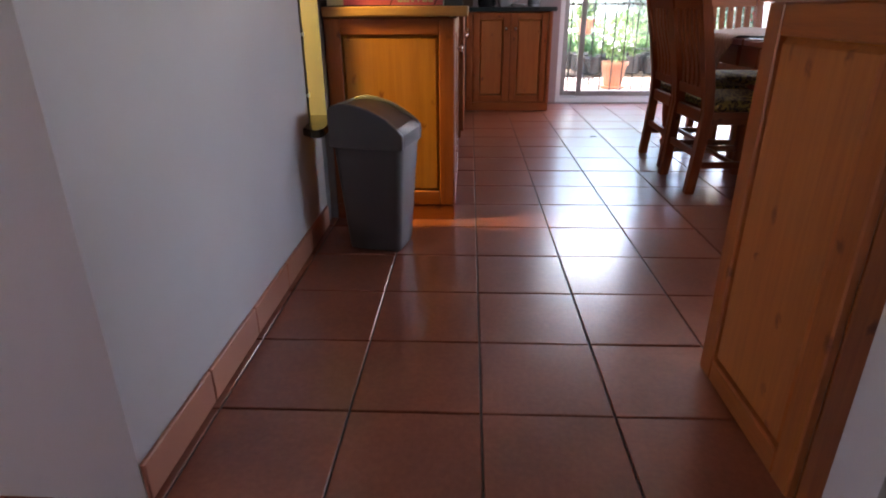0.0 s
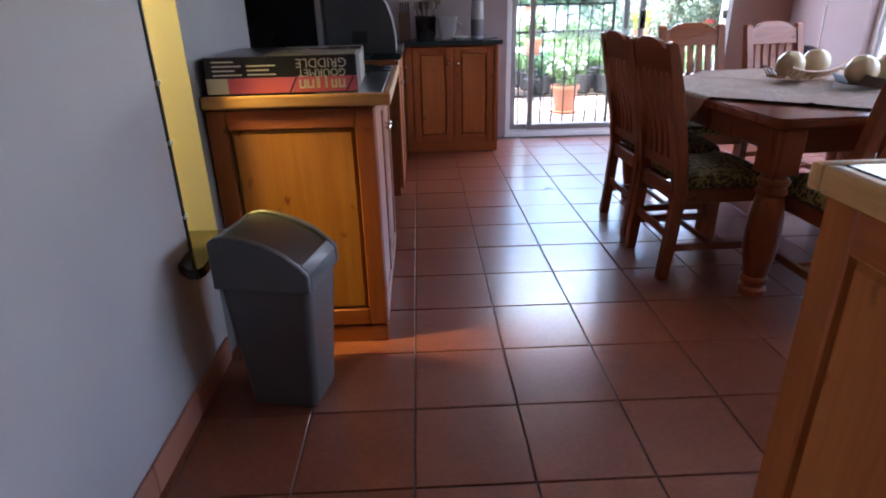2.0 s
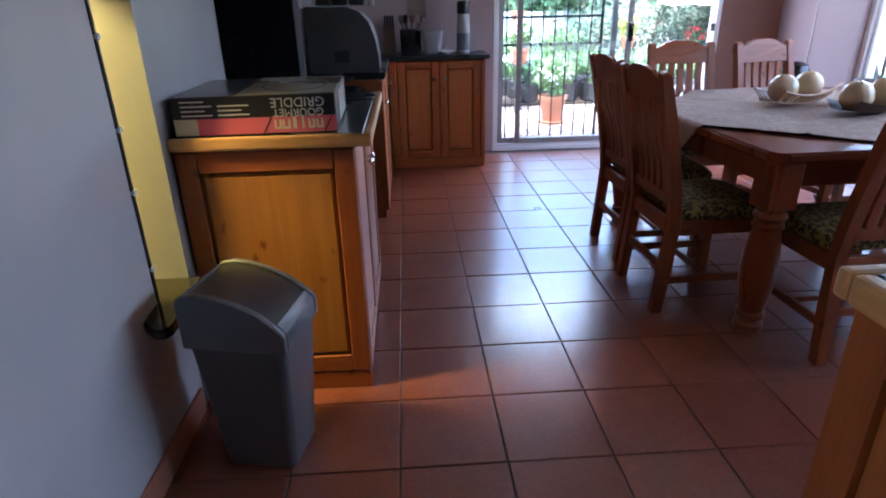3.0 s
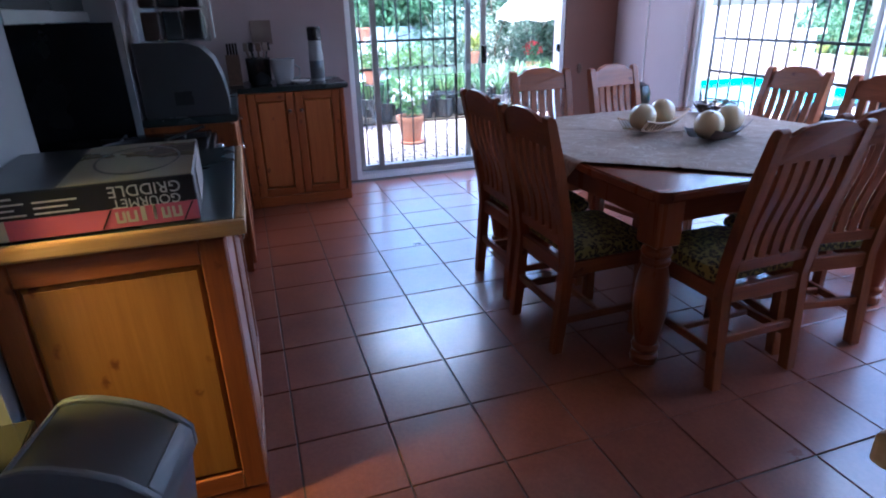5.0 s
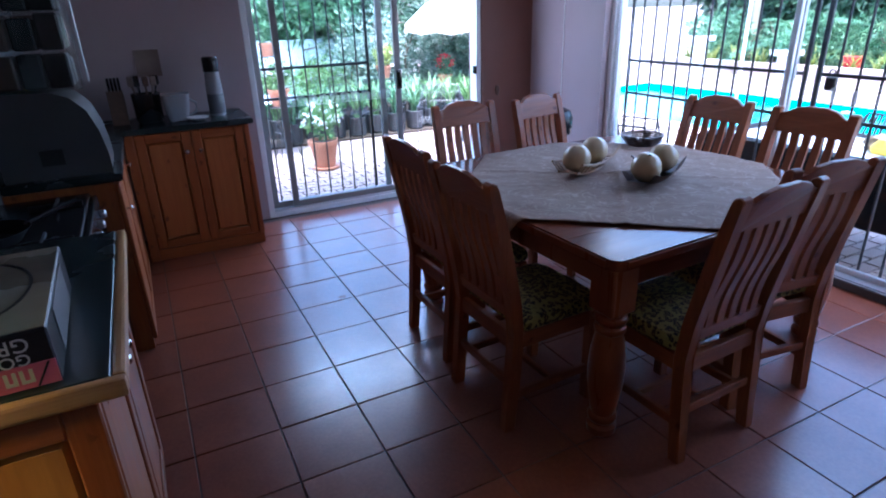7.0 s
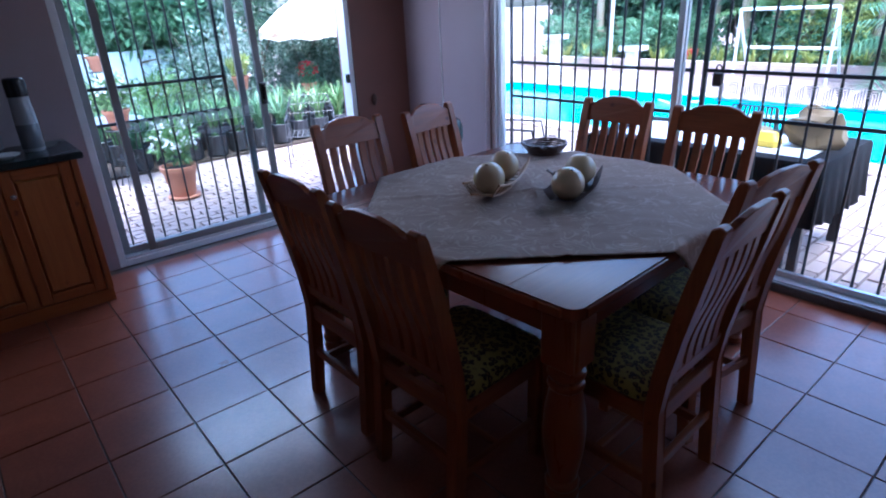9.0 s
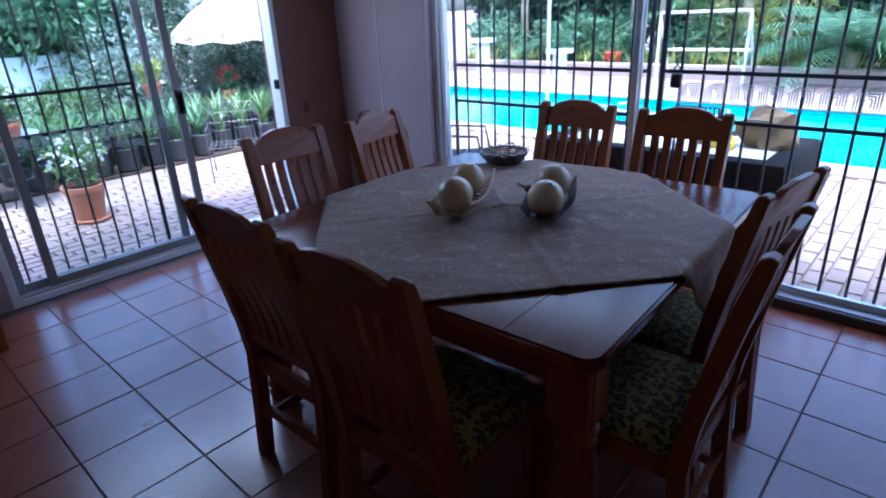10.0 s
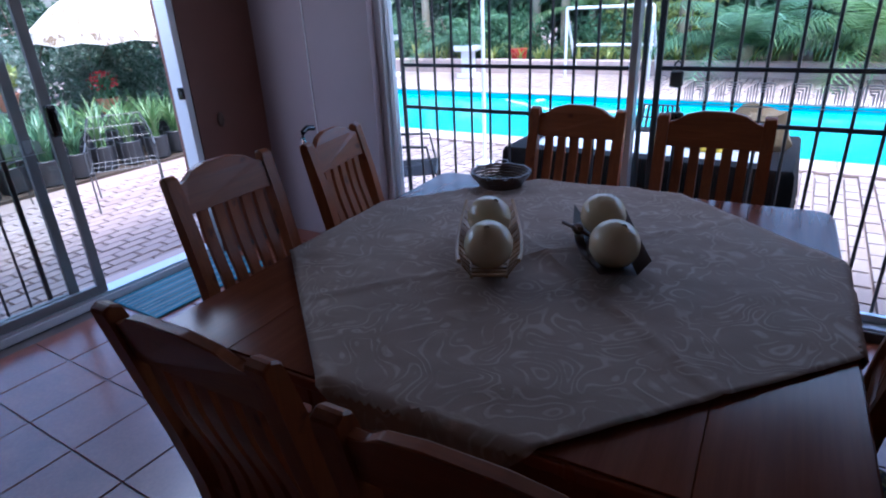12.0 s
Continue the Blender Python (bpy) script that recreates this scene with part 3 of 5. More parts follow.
def panel_x(parent, name, xf, y0, y1, z0, z1, sgn, fw=0.07, t=0.02, horiz=PINE_RED_Y, field=PINE_ORANGE):
    """A framed and fielded panel in a plane of constant x; sgn is the way that it faces."""
    base = part(name, bm_box(min(xf, xf - sgn * t * 0.5), max(xf, xf - sgn * t * 0.5), y0 + fw - 0.004, y1 - fw + 0.004, z0 + fw - 0.004, z1 - fw + 0.004), PINE, parent)
    a, b = sorted((xf - sgn * 0.002, xf + sgn * t))
    for q in ((y0, y0 + fw), (y1 - fw, y1)):
        part("stile", bm_box(a, b, q[0], q[1], z0, z1, bevel=0.004), PINE_RED, base)
    for q in ((z0, z0 + fw), (z1 - fw, z1)):
        part("rail", bm_box(a, b, y0 + fw, y1 - fw, q[0], q[1], bevel=0.004), horiz, base)
    c = bmesh.new()
    vs = box(c, *sorted((xf, xf + sgn * t * 0.75)), y0 + fw + 0.003, y1 - fw - 0.003, z0 + fw + 0.003, z1 - fw - 0.003)
    for v in vs:
        if abs(v.co.x - (xf + sgn * t * 0.75)) < 1e-5:
            v.co.y += 0.012 if v.co.y < (y0 + y1) / 2 else -0.012
            v.co.z += 0.012 if v.co.z < (z0 + z1) / 2 else -0.012
    part("field", c, field, base, "honey pine fielded panel")
    return base


def panel_y(parent, name, yf, x0, x1, z0, z1, fw=0.07, t=0.02, field=PINE_ORANGE):
    """The same in a plane of constant y, facing towards smaller y."""
    base = part(name, bm_box(x0 + fw - 0.004, x1 - fw + 0.004, yf, yf + t * 0.5, z0 + fw - 0.004, z1 - fw + 0.004), PINE, parent)
    for q in ((x0, x0 + fw), (x1 - fw, x1)):
        part("stile", bm_box(q[0], q[1], yf - t, yf + 0.002, z0, z1, bevel=0.004), PINE_RED, base)
    for q in ((z0, z0 + fw), (z1 - fw, z1)):
        part("rail", bm_box(x0 + fw, x1 - fw, yf - t, yf + 0.002, q[0], q[1], bevel=0.004), PINE_RED_X, base)
    c = bmesh.new()
    vs = box(c, x0 + fw + 0.003, x1 - fw - 0.003, yf - t * 0.75, yf, z0 + fw + 0.003, z1 - fw - 0.003)
    for v in vs:
        if abs(v.co.y - (yf - t * 0.75)) < 1e-5:
            v.co.x += 0.012 if v.co.x < (x0 + x1) / 2 else -0.012
            v.co.z += 0.012 if v.co.z < (z0 + z1) / 2 else -0.012
    part("field", c, field, base, "honey pine fielded panel")
    return base


# cabinet at the kitchen's near end, its end panel towards the passage
end_cab = thing("kitchen_cabinet", "red stained pine base cabinet with fielded end panel", "cabinet")
part("body", bm_box(-0.618, -0.082, 2.602, 3.50, 0.0, 0.895), PINE_RED, end_cab)
panel_y(end_cab, "end_panel", 2.60, -0.612, -0.062, 0.075, 0.89, 0.066, field=PINE)
part("plinth", bm_box(-0.612, -0.062, 2.583, 2.60, 0.0, 0.073, bevel=0.004), PINE_RED_X, end_cab)
for y0 in (2.605, 3.055):
    d = panel_x(end_cab, "door", -0.08, y0, y0 + 0.44, 0.06, 0.885, 1, 0.065)
    knob(d, -0.06, y0 + (0.40 if y0 < 3 else 0.04), 0.74, 0)
top = thing("worktop", "dark green laminate worktop with wooden edging", "worktop")
part("slab", bm_box(-0.617, -0.032, 2.592, 3.53, 0.897, 0.935, bevel=0.003), LAMINATE, top)
part("front_edging", bm_box(-0.617, -0.005, 2.565, 2.591, 0.895, 0.936, bevel=0.008, seg=2), EDGE_X, top, "wooden edging")
part("side_edging", bm_box(-0.031, -0.005, 2.593, 3.53, 0.895, 0.936, bevel=0.008, seg=2), EDGE_Y, top, "wooden edging")

# cooker
cooker = thing("cooker", "wide black freestanding cooker between the cabinets", "cooker")
part("body", bm_box(-1.18, -0.16, 3.545, 4.41, 0.0, 0.86, bevel=0.006), BLACK, cooker)
part("oven_door", bm_box(-0.158, -0.13, 3.56, 4.395, 0.14, 0.7, bevel=0.006), BLACK_GLOSS, cooker)
part("control_panel", bm_box(-0.158, -0.135, 3.56, 4.395, 0.72, 0.85, bevel=0.004), BLACK, cooker)
t = bmesh.new()
tube(t, [(-0.11, 3.62, 0.66), (-0.11, 4.33, 0.66)], 0.009, 8)
part("door_handle", t, STEEL, cooker, "steel bar handle", True)
for i in range(5):
    b = bmesh.new()
    lathe(b, [(0.018, 0), (0.018, 0.02), (0.012, 0.026)], n=12)
    bmesh.ops.transform(b, matrix=Matrix.Translation((-0.134, 3.66 + i * 0.16, 0.785)) @ Matrix.Rotation(radians(90), 4, "Y"), verts=b.verts)
    part("control_knob", b, STEEL, cooker, "", True)
for i, (x, y) in enumerate(((-0.27, 3.72), (-0.27, 4.2), (-0.55, 3.72), (-0.55, 4.2))):
    b = bmesh.new()
    box(b, x - 0.095, x + 0.095, y - 0.005, y + 0.005, 0.862, 0.885, bevel=0.002)
    box(b, x - 0.005, x + 0.005, y - 0.095, y + 0.095, 0.872, 0.886, bevel=0.002)
    part("pan_support", b, IRON, cooker)
# flat black sheets over the alcove's back and sides; the hood fills its top
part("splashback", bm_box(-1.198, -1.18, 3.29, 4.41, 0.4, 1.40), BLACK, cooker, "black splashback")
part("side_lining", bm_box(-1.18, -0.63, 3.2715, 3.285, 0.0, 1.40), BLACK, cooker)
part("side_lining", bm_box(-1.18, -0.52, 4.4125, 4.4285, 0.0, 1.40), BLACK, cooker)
hood = thing("extractor_hood", "black extractor hood in the alcove above the cooker", "extractor hood")
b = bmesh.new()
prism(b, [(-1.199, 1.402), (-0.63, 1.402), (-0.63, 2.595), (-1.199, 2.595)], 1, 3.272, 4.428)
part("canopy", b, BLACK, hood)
part("trim", bm_box(-0.629, -0.615, 3.272, 4.428, 1.405, 1.45, bevel=0.003), BIN, hood)
# pan and lid on the cooker
pan = thing("frying_pan", "dark frying pan with a long handle on the cooker", "pan", pose(-0.42, 3.76, 0.887))
b = bmesh.new()
lathe(b, [(0.09, 0.0), (0.125, 0.045), (0.128, 0.045), (0.121, 0.04), (0.088, 0.005)], n=28)
part("pan_body", b, IRON, pan, "", True)
b = bmesh.new()
tube(b, [(0.1, 0.05, 0.035), (0.2, 0.12, 0.06), (0.26, 0.16, 0.07)], 0.009, 8)
part("handle", b, BLACK, pan, "", True)

# second cabinet run and corner
cab2 = thing("kitchen_cabinet", "red stained pine base cabinet beside the cooker", "cabinet")
part("body", bm_box(-0.488, -0.06, 4.44, 5.69, 0.0, 0.885), PINE_RED, cab2)
d = panel_x(cab2, "door", -0.058, 4.445, 4.99, 0.05, 0.875, 1, 0.07)
knob(d, -0.038, 4.50, 0.74, 0)
d = panel_x(cab2, "door", -0.058, 5.0, 5.55, 0.05, 0.875, 1, 0.07)
knob(d, -0.038, 5.50, 0.74, 0)
cab3 = thing("kitchen_cabinet", "red stained pine base cabinet with two knotty doors", "cabinet")
part("body", bm_box(-0.016, 0.755, 5.712, 6.198, 0.0, 0.885), PINE_RED, cab3)
part("corner_post", bm_box(-0.03, 0.028, 5.688, 5.711, 0.0, 0.885, bevel=0.003), PINE_RED, cab3)
part("plinth", bm_box(0.03, 0.755, 5.695, 5.711, 0.0, 0.08, bevel=0.003), PINE_RED_X, cab3)
part("end_post", bm_box(0.722, 0.757, 5.685, 5.711, 0.082, 0.885, bevel=0.003), PINE_RED, cab3)
for x0, kx in ((0.035, 0.335), (0.38, 0.42)):
    d = panel_y(cab3, "door", 5.711, x0, x0 + 0.338, 0.085, 0.88, 0.06)
    knob(d, kx, 5.69, 0.74, 1)
top2 = thing("worktop", "dark green laminate corner worktop", "worktop")
b = bmesh.new()
prism(b, [(-0.488, 4.432), (-0.02, 4.432), (-0.02, 5.66), (0.79, 5.66), (0.79, 6.197), (-0.488, 6.197)], 2, 0.887, 0.925)
bmesh.ops.bevel(b, geom=b.edges[:], offset=0.006, segments=2, affect="EDGES")
part("slab", b, LAMINATE, top2)

# counter by the entrance
isl = thing("breakfast_counter", "red stained pine counter with knotty end panel", "counter")
part("body", bm_box(0.677, 1.9, 0.922, 1.40, 0.0, 0.938), PINE_RED, isl)
panel_x(isl, "end_panel", 0.675, 0.924, 1.40, 0.0, 0.937, -1, 0.065, field=PINE_ORANGE)
itop = thing("worktop", "grey green laminate counter top with oiled wooden edging", "worktop")
part("slab", bm_box(0.669, 1.95, 0.922, 1.40, 0.941, 0.979, bevel=0.003), LAMINATE, itop)
part("end_edging", bm_box(0.64, 0.668, 0.922, 1.40, 0.939, 0.98, bevel=0.008, seg=2), EDGE_Y, itop)
part("front_edging", bm_box(0.64, 1.95, 1.401, 1.427, 0.939, 0.98, bevel=0.008, seg=2), EDGE_X, itop)

# ---- swing bin ----
dust = thing("swing_bin", "grey plastic swing bin with a domed lid on the floor", "bin", pose(-0.366, 2.296, 0, 0, 0, -12))


def tapered(bm, secs, r=0.03, n=4):
    """Rounded rectangles (half x, half y, z, lift of the middle) joined into a hull."""
    rings = []
    for hx, hy, z, r in secs:
        ring = []
        for cx, cy, a0 in ((1, 1, 0), (-1, 1, 90), (-1, -1, 180), (1, -1, 270)):
            for k in range(n + 1):
                a = radians(a0 + 90 * k / n)
                ring.append(bm.verts.new((cx * (hx - r) + r * math.cos(a), cy * (hy - r) + r * math.sin(a), z)))
        rings.append(ring)
    m = len(rings[0])
    for a, b in zip(rings, rings[1:]):
        for i in range(m):
            bm.faces.new((a[i], a[(i + 1) % m], b[(i + 1) % m], b[i]))
    bm.faces.new(rings[0][::-1])
    bm.faces.new(rings[-1])


b = bmesh.new()
tapered(b, [(0.108, 0.088, 0.0, 0.02), (0.112, 0.092, 0.008, 0.025), (0.142, 0.118, 0.415, 0.03), (0.144, 0.12, 0.425, 0.03), (0.144, 0.12, 0.429, 0.03)])
part("bucket", b, BIN, dust, "", True)
b = bmesh.new()
curve = [(-0.15, 0.575), (-0.13, 0.592), (-0.09, 0.6), (-0.04, 0.595), (0.02, 0.578), (0.08, 0.548), (0.125, 0.515), (0.15, 0.488)]
hood_out = [(-0.15, 0.43)] + curve + [(0.15, 0.43)]
prism(b, hood_out, 1, -0.126, -0.106)
prism(b, hood_out, 1, 0.106, 0.126)
prism(b, [(-0.15, 0.43), (-0.15, 0.575), (-0.13, 0.592), (-0.128, 0.43)], 1, -0.106, 0.106)
prism(b, [(0.122, 0.43), (0.122, 0.515), (0.15, 0.488), (0.15, 0.43)], 1, -0.106, 0.106)
bmesh.ops.bevel(b, geom=[e for e in b.edges], offset=0.004, segments=1, affect="EDGES")
part("lid_surround", b, BIN, dust, "", True)
b = bmesh.new()
arc = [(p, q - 0.012) for p, q in curve[1:-1]]
prism(b, arc + [(p, q - 0.008) for p, q in arc[::-1]], 1, -0.105, 0.105)
part("flap", b, BIN_LID, dust, "dark grey swing flap", True)

# ---- griddle box ----
carton = thing("appliance_box", "black and pink appliance carton lying on the worktop", "box", Matrix.Translation((-0.362, 2.845, 0.9365)) @ Matrix.Rotation(radians(2), 4, "Z") @ Matrix.Diagonal((1.08, 1.08, 1.08, 1)))
part("carton", bm_box(-0.225, 0.225, -0.22, 0.22, 0.0, 0.108, bevel=0.003), PAPER_DARK, carton)
part("pink_band", bm_box(-0.16, 0.224, -0.2235, -0.2205, 0.003, 0.048), PAPER_PINK, carton, "faded pink stripe")
part("cream_band", bm_box(-0.224, -0.16, -0.2235, -0.2205, 0.003, 0.048), PAPER_CREAM, carton)
part("top_print", bm_box(-0.05, 0.222, -0.215, 0.215, 0.1082, 0.1096), FOOD_PRINT, carton, "faded cream food print")
b = bmesh.new()
for k in range(40):
    a, a2 = 2 * math.pi * k / 40, 2 * math.pi * (k + 1) / 40
    ring = [(0.09 + 0.1 * math.cos(a), 0.16 * math.sin(a)), (0.09 + 0.1 * math.cos(a2), 0.16 * math.sin(a2)), (0.09 + 0.094 * math.cos(a2), 0.152 * math.sin(a2)), (0.09 + 0.094 * math.cos(a), 0.152 * math.sin(a))]
    prism(b, ring, 2, 0.1098, 0.1104)
part("printed_ring", b, PAPER_DARK, carton)
part("tape", bm_box(0.2255, 0.2275, -0.12, 0.12, 0.01, 0.10), STEEL, carton, "crumpled shiny tape")


def lettering(text, size, m, material, parent, spin=180):
    c = bpy.data.curves.new("lettering", "FONT")
    c.body, c.size, c.extrude = text, size, 0.0006
    c.align_x, c.align_y = "CENTER", "CENTER"
    tmp = bpy.data.objects.new("lettering_curve", c)
    scene.collection.objects.link(tmp)
    me = bpy.data.meshes.new_from_object(tmp.evaluated_get(bpy.context.evaluated_depsgraph_get()))
    bpy.data.objects.remove(tmp)
    me.materials.clear()
    me.materials.append(material)
    ob = new("lettering", me)
    ob.parent = parent
    ob.matrix_basis = m
    return ob


lettering("GOURMET", 0.03, pose(0.12, -0.2235, 0.06, 90, 180, 0), PAPER_WHITE, carton)
lettering("GRIDDLE", 0.037, pose(0.12, -0.2235, 0.088, 90, 180, 0), PAPER_WHITE, carton)
b = bmesh.new()
for i, (w, hgt) in enumerate(((0.02, 0.026), (0.018, 0.026), (0.006, 0.036), (0.01, 0.034), (0.022, 0.026), (0.02, 0.026))):
    x = 0.178 - i * 0.0235
    for ring in ((x - w / 2, x - w / 2 + 0.006), (x + w / 2 - 0.006, x + w / 2)):
        box(b, ring[0], ring[1], -0.2246, -0.2236, 0.014, 0.014 + hgt)
    box(b, x - w / 2, x + w / 2, -0.2246, -0.2237, 0.014, 0.02)
part("logo_shape", b, PAPER_CREAM, carton, "cream logo shape")
b = bmesh.new()
for x in (0.2, 0.03):
    b = bmesh.new()
    prism(b, [(x - 0.012, 0.004), (x - 0.008, 0.004), (x + 0.016, 0.047), (x + 0.012, 0.047)], 1, -0.2246, -0.2236)
    part("slash", b, PAPER_DARK, carton)
b = bmesh.new()
for x0, rows in ((-0.2, 4), (-0.1, 3)):
    for i in range(rows):
        box(b, x0, x0 + 0.085 - 0.02 * (i % 2), -0.2246, -0.2236, 0.056 + i * 0.0125, 0.0595 + i * 0.0125)
part("small_print", b, PAPER_WHITE, carton)

# ---- things on the corner worktop ----
bb = thing("bread_bin", "grey metal bread bin with a rounded front", "bread bin", pose(-0.265, 4.68, 0.926))
b = bmesh.new()
prof = [(-0.2, 0.0), (0.212, 0.0), (0.21, 0.09), (0.195, 0.19), (0.165, 0.28), (0.11, 0.34), (0.04, 0.365), (-0.2, 0.37)]
prism(b, prof, 1, -0.2, 0.2)
bmesh.ops.bevel(b, geom=[e for e in b.edges], offset=0.006, segments=2, affect="EDGES")
part("shell", b, DULL, bb, "", True)
b = bmesh.new()
prism(b, [(p[0] * 1.015, p[1] * 1.012) for p in prof], 1, -0.206, -0.2)
part("side_rim", b, DULL, bb)
part("vent_label", bm_box(-0.05, 0.04, -0.2085, -0.2065, 0.06, 0.13), BLACK, bb)
jarset = thing("glass_canister", "tall clear canister of dark packets on the bread bin", "canister", pose(-0.265, 4.68, 1.297))
b = bmesh.new()
tapered(b, [(0.17, 0.18, 0.0, 0.03), (0.175, 0.185, 0.55, 0.03), (0.17, 0.18, 0.55, 0.03), (0.165, 0.175, 0.006, 0.03)])
gp = part("clear_body", b, GLASS, jarset, "", True)
gp.visible_shadow = False
part("lid", bm_box(-0.19, 0.19, -0.2, 0.2, 0.552, 0.575, bevel=0.008), DULL, jarset)
rj = random.Random(12)
for layer in range(3):
    for i, m_ in enumerate((TRAY_DARK, LAMINATE, PAPER_DARK, YELLOW if layer == 0 else PHOTO, TRAY_DARK, BIN_LID)):
        x, y = -0.1 + 0.1 * (i % 3), -0.075 + 0.15 * (i // 3)
        hgt = 0.05 if m_ is YELLOW else rj.uniform(0.12, 0.155)
        part("packet", bm_box(x - 0.044, x + 0.044, y - 0.066, y + 0.066, 0.008 + layer * 0.158, 0.008 + layer * 0.158 + hgt, bevel=0.008), m_, jarset)
# pale strip added along one upright corner of the canister
strip = bmesh.new()
box(strip, 0.178, 0.186, 0.186, 0.2, 0.004, 0.55, bevel=0.002)
part("corner_strip", strip, ALU, jarset, "pale strip at the canister's corner")

bottle = thing("soda_bottle", "clear bottle with a white label and dark cap", "bottle", pose(0.60, 5.92, 0.926))
b = bmesh.new()
lathe(b, [(0.05, 0.0), (0.055, 0.01), (0.055, 0.2), (0.05, 0.25), (0.048, 0.3)], n=24)
part("label_wrap", b, PALE_PLASTIC, bottle, "white label", True)
b = bmesh.new()
lathe(b, [(0.0555, 0.02), (0.0565, 0.022), (0.0565, 0.15), (0.0555, 0.152)], n=24)
part("glass_body", b, SMOKE, bottle, "", True)
b = bmesh.new()
lathe(b, [(0.05, 0.3), (0.053, 0.302), (0.053, 0.39), (0.045, 0.4)], n=24)
part("cap", b, BLACK, bottle, "dark cap", True)
jar = thing("storage_jar", "small pale plastic jug with a handle", "jug", pose(0.335, 5.86, 0.926))
b = bmesh.new()
tapered(b, [(0.06, 0.05, 0.0, 0.03), (0.075, 0.065, 0.06, 0.04), (0.085, 0.07, 0.16, 0.03), (0.09, 0.075, 0.18, 0.03)])
part("jug_body", b, PALE_PLASTIC, jar, "", True)
b = bmesh.new()
tube(b, [(0.075, 0, 0.03), (0.12, 0, 0.05), (0.125, 0, 0.11), (0.08, 0, 0.14)], 0.008, 8)
part("handle", b, PALE_PLASTIC, jar, "", True)
dish = bmesh.new()
lathe(dish, [(0.03, 0), (0.07, 0.02), (0.072, 0.025), (0.03, 0.008)], n=20)
solid("saucer", dish, CERAMIC, "white saucer on the dark worktop", "saucer", pose(0.45, 5.78, 0.926), smooth=True)
holder = thing("utensil_pot", "black pot of cooking utensils with dark handles", "utensil pot", pose(0.16, 5.93, 0.926))
b = bmesh.new()
lathe(b, [(0.07, 0), (0.085, 0.02), (0.09, 0.19), (0.08, 0.19), (0.075, 0.03)], n=24)
part("pot", b, BLACK, holder, "", True)
rr = random.Random(4)
for i in range(9):
    a = i * 0.7
    b = bmesh.new()
    tube(b, [(0.03 * math.cos(a), 0.03 * math.sin(a), 0.05), (0.08 * math.cos(a), 0.08 * math.sin(a), 0.25 + rr.random() * 0.06)], 0.007, 6)
    box(b, 0.08 * math.cos(a) - 0.018, 0.08 * math.cos(a) + 0.018, 0.08 * math.sin(a) - 0.005, 0.08 * math.sin(a) + 0.005, 0.24, 0.3, bevel=0.004)
    part("utensil", b, (BLACK, TRAY_DARK, PHOTO)[i % 3], holder)
kn = thing("knife_block", "dark wooden knife block with black handles", "knife block", pose(-0.02, 5.95, 0.926))
b = bmesh.new()
prism(b, [(-0.06, 0), (0.06, 0), (0.1, 0.2), (-0.02, 0.22)], 0, -0.05, 0.05)
part("block", b, TRAY_DARK, kn)
for i in range(4):
    part("knife_handle", bm_box(-0.035 + i * 0.021, -0.021 + i * 0.021, -0.0, 0.022, 0.212, 0.3, bevel=0.004), BLACK, kn)
solid("wall_card", bm_box(0.14, 0.3, 6.188, 6.199, 1.2, 1.38, bevel=0.002), PHOTO, "small printed picture card on the wall", "picture")

# ---- dining table ----
TABLE_AT = pose(2.16, 3.56, 0, 0, 0, 2.5)
HT, TZ = 0.765, 0.775      # half the side of the top, its height
table = thing("dining_table", "square mahogany stained dining table with turned legs", "table", TABLE_AT)


def plank_outline(y0, y1, r=0.045):
    """A plank across the top; the outer ones have the rounded corners of the table."""
    pts = []
    for cx, cy, a0, on in ((HT, y1, 0, y1 > HT - 0.01), (-HT, y1, 90, y1 > HT - 0.01), (-HT, y0, 180, y0 < 0.01 - HT), (HT, y0, 270, y0 < 0.01 - HT)):
        if on:
            mx, my = cx - math.copysign(r, cx), cy - math.copysign(r, cy)
            pts += [(mx + r * math.cos(radians(a0 + 15 * k)), my + r * math.sin(radians(a0 + 15 * k))) for k in range(7)]
        else:
            pts.append((cx, cy))
    return pts


n_pl = 6
pw = 2 * HT / n_pl
for i in range(n_pl):
    b = bmesh.new()
    prism(b, plank_outline(-HT + i * pw + 0.0005, -HT + (i + 1) * pw - 0.0005), 2, TZ - 0.042, TZ)
    bmesh.ops.bevel(b, geom=[e for e in b.edges if abs(e.verts[0].co.z - e.verts[1].co.z) < 1e-5], offset=0.0012, segments=1, affect="EDGES")
    part("plank", b, TABLE, table)
# x-facing mouldings and aprons get the lighter leg wood, y-facing ones the darker top wood
for sg in (-1, 1):
    lo, hi = sorted((sg * (HT - 0.004), sg * (HT + 0.008)))
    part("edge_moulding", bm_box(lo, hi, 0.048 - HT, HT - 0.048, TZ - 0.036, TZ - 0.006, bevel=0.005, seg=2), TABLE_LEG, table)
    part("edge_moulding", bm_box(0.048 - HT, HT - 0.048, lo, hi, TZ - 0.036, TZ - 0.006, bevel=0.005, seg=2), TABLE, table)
ap = HT - 0.075
for sg in (-1, 1):
    lo, hi = sorted((sg * (ap - 0.012), sg * (ap + 0.012)))
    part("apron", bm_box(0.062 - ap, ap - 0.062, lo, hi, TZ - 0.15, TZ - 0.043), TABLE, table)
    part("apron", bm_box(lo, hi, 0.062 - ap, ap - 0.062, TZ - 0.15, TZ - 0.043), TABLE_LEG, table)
b = bmesh.new()
